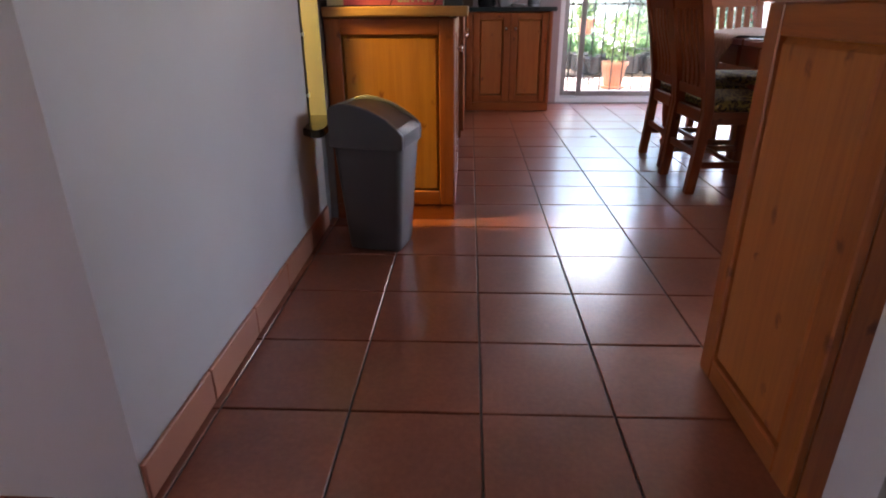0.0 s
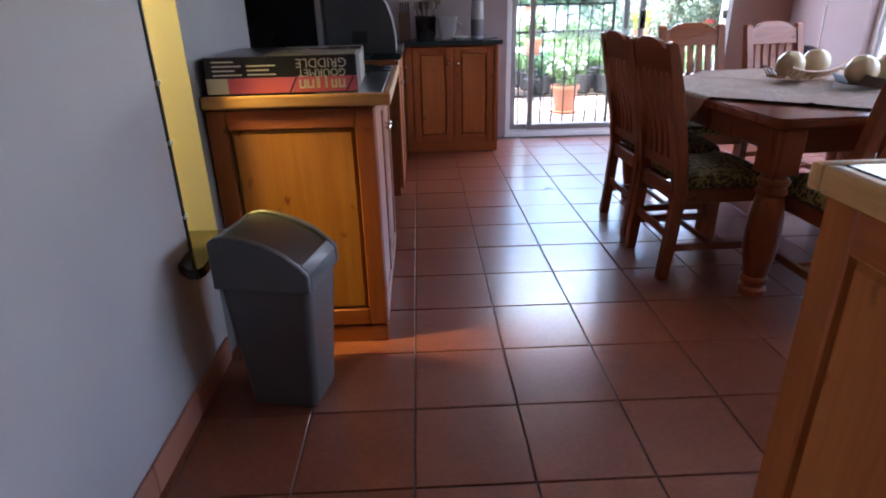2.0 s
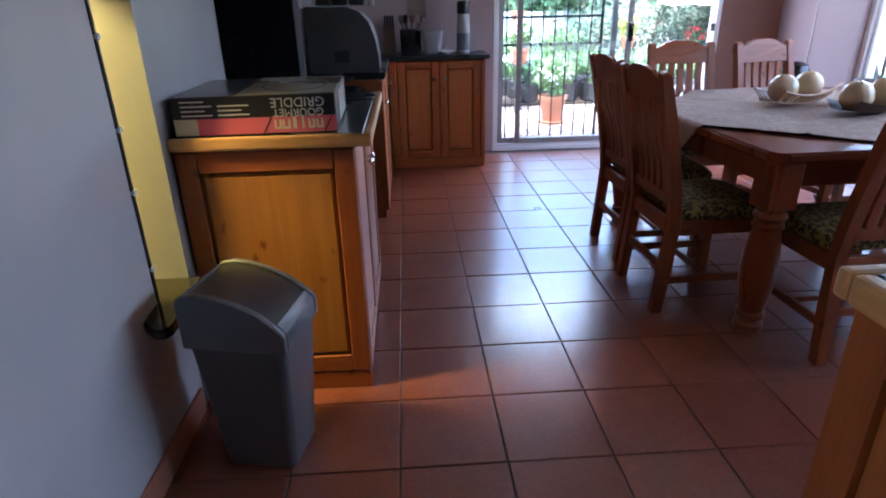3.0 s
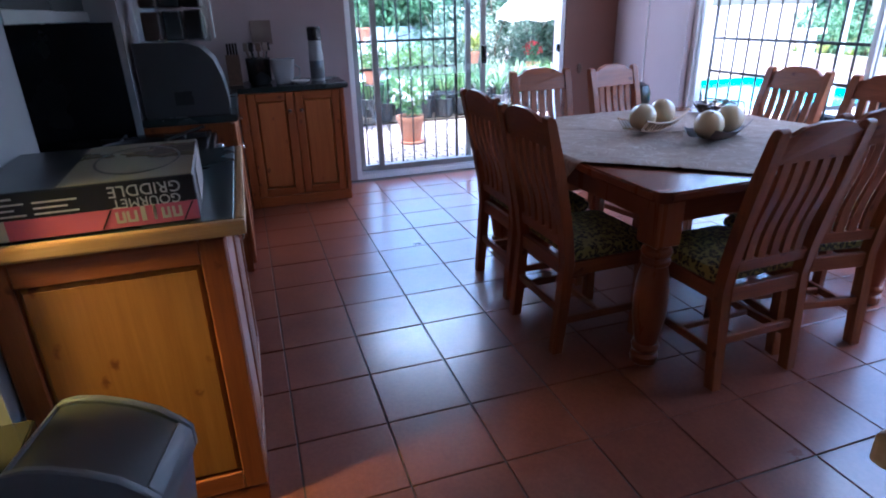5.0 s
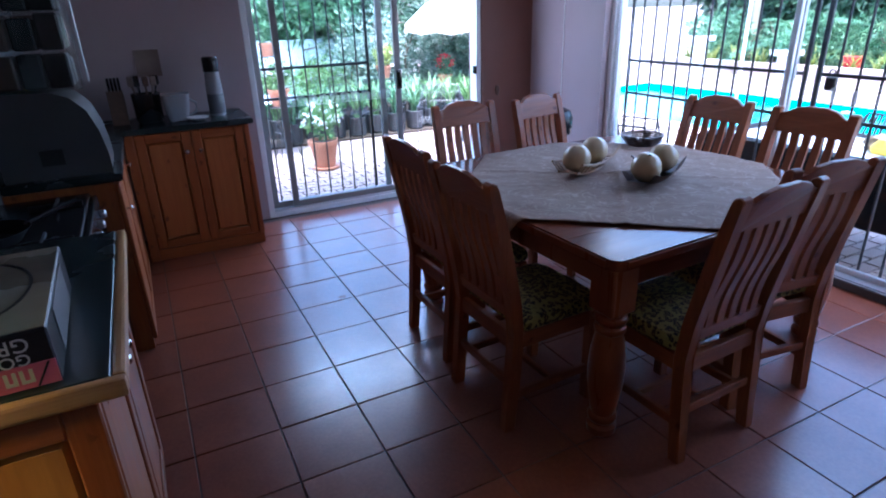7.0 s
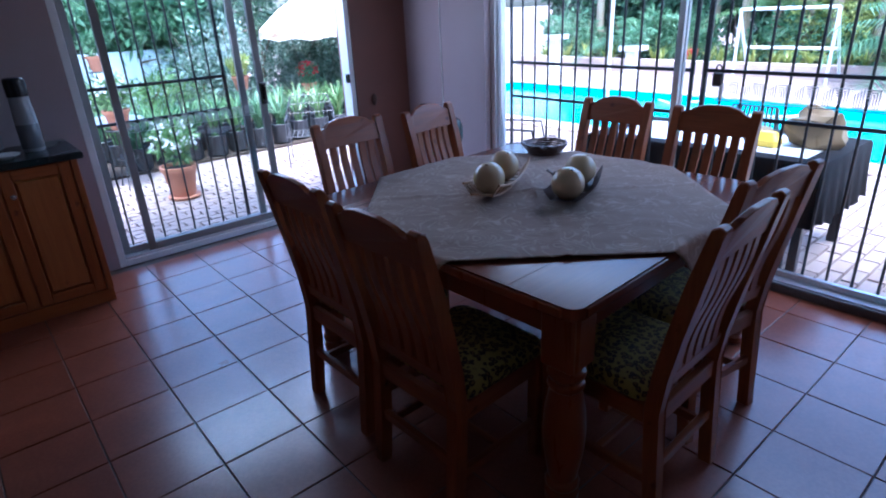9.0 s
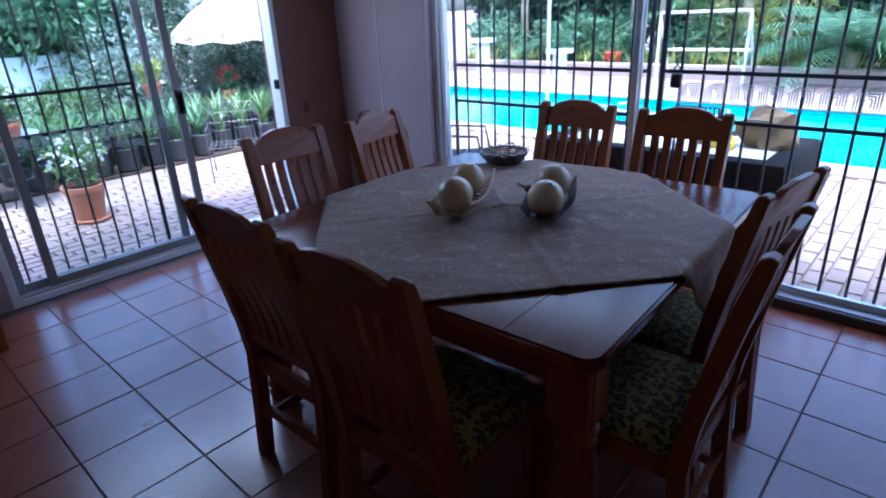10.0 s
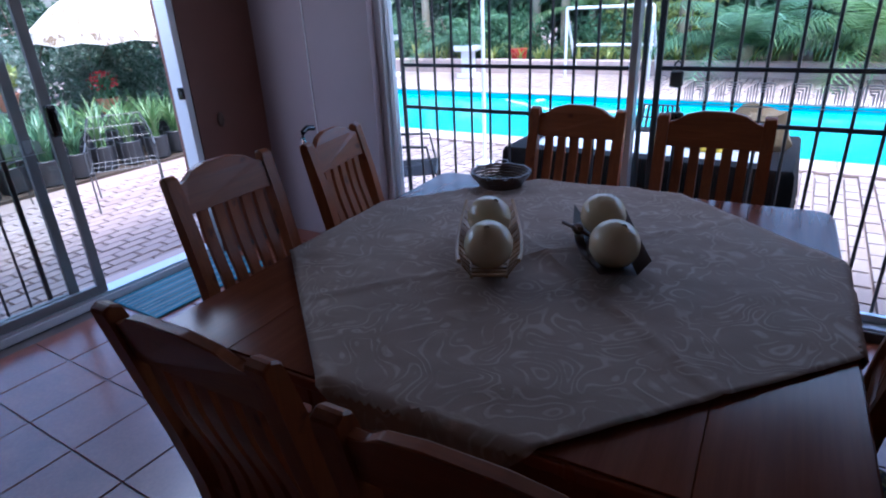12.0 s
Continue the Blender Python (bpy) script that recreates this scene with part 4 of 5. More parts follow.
lathe(b, [(0.045, 0.0), (0.056, 0.01), (0.058, 0.04), (0.047, 0.052), (0.047, 0.058), (0.056, 0.07), (0.058, 0.082), (0.054, 0.094), (0.047, 0.1), (0.056, 0.15), (0.068, 0.23), (0.07, 0.3), (0.066, 0.37), (0.056, 0.43), (0.049, 0.455), (0.057, 0.463), (0.06, 0.473), (0.057, 0.483),
          (0.048, 0.49), (0.057, 0.5), (0.062, 0.512), (0.059, 0.524), (0.049, 0.532), (0.049, 0.545)], n=32)
box(b, -0.06, 0.06, -0.06, 0.06, 0.545, TZ - 0.043, bevel=0.006)
leg_me = finish_mesh("leg", b, TABLE_LEG, True)
for x in (-ap, ap):
    for y in (-ap, ap):
        share("leg", leg_me, table, pose(x, y, 0))

# cloth laid cornerwise, its corners hanging over the edges
b = bmesh.new()
CX, CY, HALF, N = 0.021, 0.006, 1.04, 90
grid = {}
rc = random.Random(8)
fold = [(rc.uniform(0, 6.28), rc.uniform(2, 9), rc.uniform(0.0012, 0.003)) for _ in range(11)]
for i in range(N + 1):
    for j in range(N + 1):
        u, v = (i / N - 0.5) * HALF * math.sqrt(2), (j / N - 0.5) * HALF * math.sqrt(2)
        x, y = CX + (u * 0.685 - v * 0.729), CY + (u * 0.729 + v * 0.685)
        z = TZ + 0.004 + 0.0035 * (noise.noise(Vector((x * 5, y * 5, 0))) + 1) + 0.0055 * abs(noise.noise(Vector((x * 9 + y * 4, y * 12, 3))))
        for a, k, amp in fold:
            z += amp * max(0.0, math.cos(k * ((x - CX) * math.cos(a) + (y - CY) * math.sin(a)) * 3) - 0.6)
        for crease in (u, v):
            z += 0.006 * math.exp(-((crease / 0.012) ** 2))
        for lo, hi, ax in ((-HT - 0.006, HT + 0.006, 0), (-HT - 0.006, HT + 0.006, 1)):
            c = x if ax == 0 else y
            over = max(lo - 0.006 - c, c - hi - 0.006, 0)
            if over > 0:
                bend = min(over, 0.02)
                side = -1 if c < lo else 1
                rip = 0.006 * math.sin((y if ax == 0 else x) * 30) * min(1, over * 8)
                cc = (lo - 0.006 if side < 0 else hi + 0.006) + side * (0.006 + rip + 0.004)
                z = TZ + 0.004 - over
                if ax == 0:
                    x = cc
                else:
                    y = cc
        grid[i, j] = b.verts.new((x, y, z))
for i in range(N):
    for j in range(N):
        b.faces.new((grid[i, j], grid[i + 1, j], grid[i + 1, j + 1], grid[i, j + 1]))
cloth = solid("tablecloth", b, CLOTH, "beige embroidered square tablecloth laid cornerwise", "tablecloth", TABLE_AT, smooth=True)
md = cloth.modifiers.new("thickness", "SOLIDIFY")
md.thickness, md.offset = 0.0015, 1.0


# ---- centre pieces ----
def ball(m):
    q = bmesh.new()
    lathe(q, [(0.0049, -0.0666), (0.0246, -0.0636), (0.0467, -0.0504), (0.0615, -0.0312), (0.0689, -0.0048), (0.0689, 0.0072), (0.0627, 0.03), (0.0492, 0.0492), (0.0271, 0.0636), (0.0074, 0.069), (0.0062, 0.0624)], n=40)
    return solid("decorative_ball", q, CREAM, "cream ceramic ball with a small hole in a tray", "ball", m, "balls on the table", smooth=True)


def boat(name, label, m, material, slats, length, width):
    tr = thing(name, label, "tray", m)
    q = bmesh.new()
    nseg = 12
    rows = []
    for i in range(nseg + 1):
        s = -1 + 2 * i / nseg
        lift = 0.035 * s * s
        w = width * (1 - 0.18 * s * s)
        rows.append([(-w / 2, s * length / 2, 0.045 + lift), (-w * 0.3, s * length / 2 * 0.97, 0.006 + lift * 0.8), (w * 0.3, s * length / 2 * 0.97, 0.006 + lift * 0.8), (w / 2, s * length / 2, 0.045 + lift)])
    if slats:
        for k in range(nseg):
            a, c = rows[k], rows[k + 1]
            for e in range(3):
                p = [Vector(a[e]), Vector(a[e + 1]), Vector(c[e + 1]).lerp(Vector(a[e + 1]), 0.35), Vector(c[e]).lerp(Vector(a[e]), 0.35)]
                f = [q.verts.new(v) for v in p]
                g2 = [q.verts.new(v + Vector((0, 0, 0.005))) for v in p]
                q.faces.new(f[::-1]); q.faces.new(g2)
                for z in range(4):
                    q.faces.new((f[z], f[(z + 1) % 4], g2[(z + 1) % 4], g2[z]))
        part("slats", q, material, tr)
        for e in (0, 3):
            q = bmesh.new()
            tube(q, [Vector(r[e]) + Vector((0, 0, 0.004)) for r in rows], 0.006, 6)
            part("rim", q, material, tr, "", True)
        for e in (1, 2):
            q = bmesh.new()
            tube(q, [Vector(r[e]) for r in rows], 0.005, 6)
            part("runner", q, material, tr, "", True)
    else:
        vs = [[q.verts.new(p) for p in r] for r in rows]
        for a, c in zip(vs, vs[1:]):
            for e in range(3):
                q.faces.new((a[e], a[e + 1], c[e + 1], c[e]))
        bmesh.ops.solidify(q, geom=q.faces[:], thickness=0.008)
        part("shell", q, material, tr)
    return tr


boat("boat_tray", "pale slatted wooden boat tray on the tablecloth", pose(2.11, 3.722, 0.792, 0, 0, -63), TRAY_LIGHT, True, 0.5, 0.19)
t2 = boat("boat_tray", "dark wooden boat tray with a twig on the tablecloth", pose(2.25, 3.402, 0.792, 0, 0, -65.5), TRAY_DARK, False, 0.45, 0.19)
q = bmesh.new()
tube(q, [(-0.05, 0.02, 0.05), (-0.1, 0.0, 0.085), (-0.13, 0.03, 0.09)], 0.005, 6)
tube(q, [(-0.09, 0.0, 0.078), (-0.105, -0.03, 0.1)], 0.004, 6)
lathe(q, [(0.01, 0.06), (0.018, 0.07), (0.016, 0.085), (0.006, 0.092)], -0.085, 0.015, 10)
part("twig", q, TRAY_DARK, t2, "dark twisted twig")
for x, y in ((1.99, 3.662), (2.186, 3.761), (2.14, 3.352), (2.352, 3.449)):
    ball(pose(x, y, 0.874, 15, 20, x * 300))


# woven bowl near the far corner of the table
bk = thing("woven_bowl", "dark woven round bowl on the dining table", "bowl", pose(2.775, 4.01, TZ + 0.013) @ Matrix.Rotation(0.4, 4, "Z") @ Matrix.Diagonal((1, 1, 0.68, 1)))
for k in range(6):
    q = bmesh.new()
    r = 0.085 + 0.008 * k - 0.004 * (k == 5)
    tube(q, [(r * math.cos(a * math.pi / 14), r * math.sin(a * math.pi / 14), 0.008 + 0.015 * k + 0.003 * math.sin(a * 2.2 + k)) for a in range(29)], 0.0075, 6)
    part("hoop", q, TRAY_DARK, bk)
for k in range(14):
    a = k * math.pi / 7
    q = bmesh.new()
    tube(q, [(0.083 * math.cos(a), 0.083 * math.sin(a), 0.004), (0.13 * math.cos(a), 0.13 * math.sin(a), 0.092)], 0.004, 5)
    part("rib", q, TRAY_DARK, bk)
q = bmesh.new()
lathe(q, [(0.005, 0), (0.09, 0.0), (0.09, 0.01), (0.005, 0.01)], n=24)
part("base", q, TRAY_DARK, bk)
for sg in (-1, 1):
    q = bmesh.new()
    tube(q, [(sg * 0.118, -0.03, 0.08), (sg * 0.15, -0.02, 0.095), (sg * 0.15, 0.02, 0.095), (sg * 0.118, 0.03, 0.08)], 0.006, 6)
    part("handle", q, TRAY_DARK, bk)


# ---- chairs ----
def back_line(z):
    """How far the back lies behind the rear feet at a height."""
    if z < 0.42:
        return -0.035 * max(0, (0.42 - z) / 0.42) + 0.012
    s = (z - 0.42) / 0.62
    return 0.012 - 0.125 * s ** 1.25


def chair_proto():
    ch = thing("dining_chair", "wooden slat-back dining chair with leopard print seat", "chair", group="chairs round the table")

    def post_bm(x):
        q = bmesh.new()
        zs = [0, 0.2, 0.42, 0.55, 0.7, 0.85, 1.0, 1.022]
        fr = [(back_line(z) + (0.024 if z < 0.9 else 0.018), z) for z in zs]
        bk = [(back_line(z) - (0.024 if z < 0.9 else 0.02), z) for z in zs]
        prism(q, fr + [(back_line(1.032), 1.032)] + bk[::-1], 0, x - 0.0225, x + 0.0225)
        bmesh.ops.bevel(q, geom=[e for e in q.edges], offset=0.004, segments=1, affect="EDGES")
        return q
    for x in (-0.195, 0.195):
        part("back_post", post_bm(x), CHAIR_UP, ch)
    # crest rail with a raised middle
    q = bmesh.new()
    prof = [(-0.174, 0.905), (0.174, 0.905), (0.174, 0.998), (0.14, 1.004), (0.11, 1.028), (0.05, 1.042), (-0.05, 1.042), (-0.11, 1.028), (-0.14, 1.004), (-0.174, 0.998)]
    vs = prism(q, prof, 1, -0.012, 0.012)
    for v in vs:
        v.co.y += back_line(v.co.z) - 0.012 * (1 - (v.co.x / 0.174) ** 2)
    bmesh.ops.bevel(q, geom=[e for e in q.edges], offset=0.003, segments=1, affect="EDGES")
    part("crest_rail", q, CHAIR_X, ch)
    q = bmesh.new()
    vs = box(q, -0.174, 0.174, -0.013, 0.013, 0.485, 0.535, bevel=0.003)
    for v in q.verts:
        v.co.y += back_line(v.co.z)
    part("lower_rail", q, CHAIR_X, ch)
    for i in range(5):
        x = -0.12 + i * 0.06
        q = bmesh.new()
        zs = [0.53 + 0.38 * k / 10 for k in range(11)]
        s = [back_line(z) + 0.007 * math.sin((z - 0.53) / 0.38 * 2 * math.pi) - 0.004 for z in zs]
        prism(q, [(a + 0.008, z) for a, z in zip(s, zs)] + [(a - 0.008, z) for a, z in list(zip(s, zs))[::-1]], 0, x - 0.019, x + 0.019)
        part("slat", q, CHAIR_UP, ch)
    for x in (-0.19, 0.19):
        q = bmesh.new()
        vs = box(q, x - 0.022, x + 0.022, 0.375, 0.419, 0.0, 0.425, bevel=0.004)
        part("front_leg", q, CHAIR_UP, ch)
    # seat frame, stretchers
    part("seat_rail", bm_box(-0.168, 0.168, 0.385, 0.41, 0.36, 0.424, bevel=0.003), CHAIR_X, ch)
    part("seat_rail", bm_box(-0.174, 0.174, -0.005, 0.022, 0.36, 0.424, bevel=0.003), CHAIR_X, ch)
    for x in (-0.192, 0.192):
        part("seat_rail", bm_box(x - 0.013, x + 0.013, 0.038, 0.374, 0.36, 0.424, bevel=0.003), CHAIR_Y, ch)
        part("stretcher", bm_box(x - 0.011, x + 0.011, 0.02, 0.376, 0.135, 0.17, bevel=0.003), CHAIR_Y, ch)
    part("stretcher", bm_box(-0.174, 0.174, -0.018, 0.004, 0.19, 0.225, bevel=0.003), CHAIR_X, ch)
    part("stretcher", bm_box(-0.18, 0.18, 0.19, 0.212, 0.142, 0.165, bevel=0.003), CHAIR_X, ch)
    # padded seat
    q = bmesh.new()
    tapered(q, [(0.2, 0.19, 0.426, 0.03), (0.213, 0.205, 0.44, 0.04), (0.213, 0.205, 0.462, 0.045), (0.2, 0.19, 0.482, 0.05), (0.15, 0.14, 0.494, 0.06), (0.06, 0.05, 0.499, 0.03)], n=5)
    bmesh.ops.translate(q, verts=q.verts, vec=(0, 0.235, 0))
    part("seat", q, LEOPARD, ch, "padded leopard print seat", True)
    for ob in ch.children:
        for v in ob.data.vertices:
            v.co.z *= 1.012
    return ch


chair = chair_proto()
chair.matrix_basis = pose(1.195, 3.222, 0, 0, 0, -88)
for x, y, rz in ((1.222, 3.775, -89), (1.825, 2.607, 2), (2.255, 2.69, -8), (1.887, 4.52, 181), (2.43, 4.48, 192), (3.1, 3.835, 92), (3.1, 3.262, 93)):
    copy_thing(chair, pose(x, y, 0, 0, 0, rz))

# mat by the open door
mt = thing("door_mat", "blue striped woven door mat on the tiles", "mat")
part("weave", bm_box(2.14, 2.94, 5.76, 6.18, 0.0, 0.012, bevel=0.003), MATM, mt)
for i in range(9):
    part("stripe", bm_box(2.15, 2.93, 5.785 + i * 0.043, 5.797 + i * 0.043, 0.0118, 0.0136), (BLACK if i % 2 else ALU_DARKENED), mt)
# dark round appliance in the corner
stoo = thing("floor_appliance", "black round appliance with a chrome handle behind the chairs", "appliance", pose(2.95, 5.03, 0))
q = bmesh.new()
lathe(q, [(0.15, 0), (0.15, 0.02), (0.04, 0.045), (0.028, 0.06), (0.026, 0.6), (0.04, 0.64)], n=24)
part("stand", q, BLACK, stoo, "", True)
q = bmesh.new()
lathe(q, [(0.04, 0.64), (0.085, 0.665), (0.1, 0.72), (0.1, 0.79), (0.08, 0.84), (0.04, 0.862), (0.01, 0.866)], n=28)
part("head", q, BLACK_GLOSS, stoo, "", True)
q = bmesh.new()
tube(q, [(-0.02, 0, 0.5), (-0.16, 0.0, 0.62), (-0.25, 0.0, 0.8), (-0.27, 0.0, 0.93)], 0.009, 8)
part("handle_tube", q, CHROME, stoo, "chrome tube", True)
q = bmesh.new()
tube(q, [(-0.275, 0, 0.92), (-0.265, 0, 0.955), (-0.235, 0, 0.97), (-0.19, 0, 0.962)], 0.014, 8)
part("grip", q, BLACK, stoo, "black plastic grip", True)
# dark oval plate on the pier
q = bmesh.new()
lathe(q, [(0.003, 0.0), (0.024, 0.0), (0.026, 0.004), (0.02, 0.012), (0.004, 0.015)], n=20)
for v in q.verts:
    v.co.y *= 1.9
solid("pier_plate", q, TRAY_DARK, "small dark oval plate on the brown pier", "wall plate", pose(3.12, 6.198, 0.87, 90, 0, 0), smooth=True)
# cable down the corner wall
solid("wall_cable", bm_box(3.494, 3.4995, 5.72, 5.726, 0.5, 2.59), CERAMIC, "thin pale cable on the lilac wall", "cable")


# ---- garden ----
GZ = -0.09
ground = thing("ground", "brick paved patio running out to planted beds", "ground", kind="structure")
q = bmesh.new()
hole = (7.1, 10.5, 0.9, 11.4)
S = 400
vv = [q.verts.new(p) for p in ((-S, -S, GZ), (S, -S, GZ), (S, S, GZ), (-S, S, GZ), (hole[0], hole[2], GZ), (hole[1], hole[2], GZ), (hole[1], hole[3], GZ), (hole[0], hole[3], GZ))]
for i in range(4):
    q.faces.new((vv[i], vv[(i + 1) % 4], vv[4 + (i + 1) % 4], vv[4 + i]))
part("soil_sheet", q, SAND, ground, "sandy joints and soil")


def bricks_mesh(name, spots, parent, kind=""):
    """Many pavers as one mesh from (x, y, half length along x, half along y, top)."""
    vs, fs = [], []
    for x, y, hx, hy, z in spots:
        k = len(vs)
        c = 0.006
        vs += [(x - hx, y - hy, z - 0.03), (x + hx, y - hy, z - 0.03), (x + hx, y + hy, z - 0.03), (x - hx, y + hy, z - 0.03),
               (x - hx + c, y - hy + c, z), (x + hx - c, y - hy + c, z), (x + hx - c, y + hy - c, z), (x - hx + c, y + hy - c, z)]
        fs += [(k + 4, k + 5, k + 6, k + 7)] + [(k + i, k + (i + 1) % 4, k + 4 + (i + 1) % 4, k + 4 + i) for i in range(4)]
    me = bpy.data.meshes.new(name)
    me.from_pydata(vs, [], fs)
    me.materials.append(BRICK)
    ob = new(name, me)
    ob.parent = parent
    if kind:
        tagged(ob, "", "", "", kind)
    return ob


rb = random.Random(21)
spots = []
for i in range(-6, 70):
    for j in range(-14, 66):
        x, y = 0.21 * i + (0.105 if j % 2 else 0) - 0.3, 0.5 + 0.107 * (j + 14)
        if y > 10.6:
            continue
        inside = x < 3.85 and y < 6.55
        pool_near = hole[0] - 0.42 < x < hole[1] + 0.42 and hole[2] - 0.42 < y < hole[3] + 0.42
        bed = y > 9.3 and x < 6.0
        if not inside and not pool_near and not bed and x < 13.4:
            spots.append((x, y, 0.1, 0.0495, GZ + 0.022 + rb.uniform(-0.003, 0.003)))
near = [s for s in spots if 0.6 < s[0] < 3.3 and 6.5 < s[1] < 8.2][:290]
far = [s for s in spots if s not in set(near)]
bricks_mesh("paving", far, ground, "stuff")
me = bricks_mesh("brick", [(0, 0, 0.1, 0.0495, 0.022)], ground)
first = me
me.matrix_basis = pose(near[0][0], near[0][1], GZ)
for s in near[1:]:
    share("brick", first.data, ground, pose(s[0], s[1], s[4] - 0.022))
setting("door_step", bm_box(0.8, 3.1, 6.421, 6.56, GZ - 0.05, 0.0, bevel=0.01), COPING, "low concrete step outside the garden door")
setting("window_step", bm_box(3.721, 3.86, 1.6, 5.4, GZ - 0.05, 0.0, bevel=0.01), COPING, "low concrete step outside the pool window")

# pool
pool = thing("pool", "turquoise swimming pool with brick coping", "pool", kind="structure")
q = bmesh.new()
x0, x1, y0, y1 = hole
box(q, x0 - 0.1, x0, y0, y1, -1.4, GZ)
box(q, x1, x1 + 0.1, y0, y1, -1.4, GZ)
box(q, x0 - 0.1, x1 + 0.1, y0 - 0.1, y0, -1.4, GZ)
box(q, x0 - 0.1, x1 + 0.1, y1, y1 + 0.1, -1.4, GZ)
box(q, x0 - 0.1, x1 + 0.1, y0 - 0.1, y1 + 0.1, -1.5, -1.4)
part("basin", q, POOLTILE, pool)
q = bmesh.new()
prism(q, [(x0 + 0.002, y0 + 0.002), (x1 - 0.002, y0 + 0.002), (x1 - 0.002, y1 - 0.002), (x0 + 0.002, y1 - 0.002)], 2, -0.2, -0.17)
part("water", q, WATER, pool, "turquoise water")
cs = finish_mesh("coping_stone", bm_box(-0.2, 0.2, -0.19, 0.19, 0.0, 0.035, bevel=0.008), COPING)
yy = y0
while yy < y1 + 0.1:
    share("coping_stone", cs, pool, pose(x0 - 0.16, yy, GZ + 0.005))
    share("coping_stone", cs, pool, pose(x1 + 0.16, yy, GZ + 0.005))
    yy += 0.385
xx = x0 + 0.25
while xx < x1:
    share("coping_stone", cs, pool, pose(xx, y1 + 0.2, GZ + 0.005))
    xx += 0.405


q = bmesh.new()
loop = [(10.15 + 0.75 * math.cos(radians(a)) * 0.75, 6.1 + 1.05 * math.sin(radians(a)) + 0.08 * math.sin(radians(3 * a)), -0.166) for a in range(-250, 71, 10)]
tube(q, [(10.3, 7.6, -0.166), (10.05, 7.25, -0.166)] + loop, 0.02, 8)
solid("pool_hose", q, CERAMIC, "white floating pool cleaner hose on the water", "hose", smooth=True)


# ---- leaves ----
def leaves(name, centres, count, length, width, material, parent=None, seed=1, droop=0.3, **tags):
    """A mass of folded leaves round (x, y, z, rx, ry, rz) ellipsoids."""
    rg = np.random.default_rng(seed)
    cc = np.array(centres)
    vol = cc[:, 3] * cc[:, 4] * cc[:, 5]
    pick = rg.choice(len(cc), count, p=vol / vol.sum())
    d = rg.normal(size=(count, 3))
    d /= np.linalg.norm(d, axis=1)[:, None]
    rad = rg.uniform(0.35, 1.08, count) ** 0.45
    pos = cc[pick, :3] + d * cc[pick, 3:] * rad[:, None]
    way = d * 0.6 + rg.normal(size=(count, 3)) * 0.7
    way[:, 2] -= droop
    way /= np.linalg.norm(way, axis=1)[:, None]
    side = np.cross(way, rg.normal(size=(count, 3)))
    side /= np.linalg.norm(side, axis=1)[:, None]
    nrm = np.cross(side, way)
    ln = length * rg.uniform(0.6, 1.25, count)[:, None]
    wd = width * rg.uniform(0.7, 1.2, count)[:, None]
    p0, p3 = pos, pos + way * ln + nrm * ln * -0.15
    p1 = pos + way * ln * 0.45 + side * wd / 2 + nrm * ln * 0.06
    p2 = pos + way * ln * 0.45 - side * wd / 2 + nrm * ln * 0.06
    pm = pos + way * ln * 0.45
    vs = np.stack([p0, p1, pm, p2, p3], 1).reshape(-1, 3)
    k = np.arange(count)[:, None] * 5
    fs = np.concatenate([k + [0, 1, 2], k + [0, 2, 3], k + [1, 4, 2], k + [2, 4, 3]], 1).reshape(-1, 3)
    me = bpy.data.meshes.new(name)
    me.from_pydata(vs.tolist(), [], fs.tolist())
    me.materials.append(material)
    ob = new(name, me)
    if parent:
        ob.parent = parent
    return tagged(ob, **tags) if tags else ob


def blades(name, spots, material, length, width, parent=None, seed=1, arch=0.5, segs=5, **tags):
    """Strap leaves that rise from (x, y, z, count) and arch over."""
    rg = random.Random(seed)
    vs, fs = [], []
    for x, y, z, count in spots:
        for _ in range(count):
            a, ln = rg.uniform(0, 6.283), length * rg.uniform(0.6, 1.2)
            lean = arch * rg.uniform(0.3, 1.3)
            px, py = x + rg.uniform(-0.04, 0.04), y + rg.uniform(-0.04, 0.04)
            k = len(vs)
            for s in range(segs + 1):
                u = s / segs
                hx = ln * lean * u * u
                hz = ln * (u - 0.42 * lean * u * u)
                w = width * (1 - u ** 2.2) * 0.5 + 0.001
                cx, cy = px + hx * math.cos(a), py + hx * math.sin(a)
                vs += [(cx - w * math.sin(a), cy + w * math.cos(a), z + hz), (cx + w * math.sin(a), cy - w * math.cos(a), z + hz)]
                if s:
                    b0 = k + 2 * s
                    fs.append((b0 - 2, b0 - 1, b0 + 1, b0))
    me = bpy.data.meshes.new(name)
    me.from_pydata(vs, [], fs)
    me.materials.append(material)
    ob = new(name, me)
    if parent:
        ob.parent = parent
    return tagged(ob, **tags) if tags else ob


def blobs(n, x0, x1, y0, y1, z0, z1, r0, r1, seed):
    rg = random.Random(seed)
    return [(rg.uniform(x0, x1), rg.uniform(y0, y1), rg.uniform(z0, z1), rg.uniform(r0, r1), rg.uniform(r0, r1), rg.uniform(r0, r1)) for _ in range(n)]


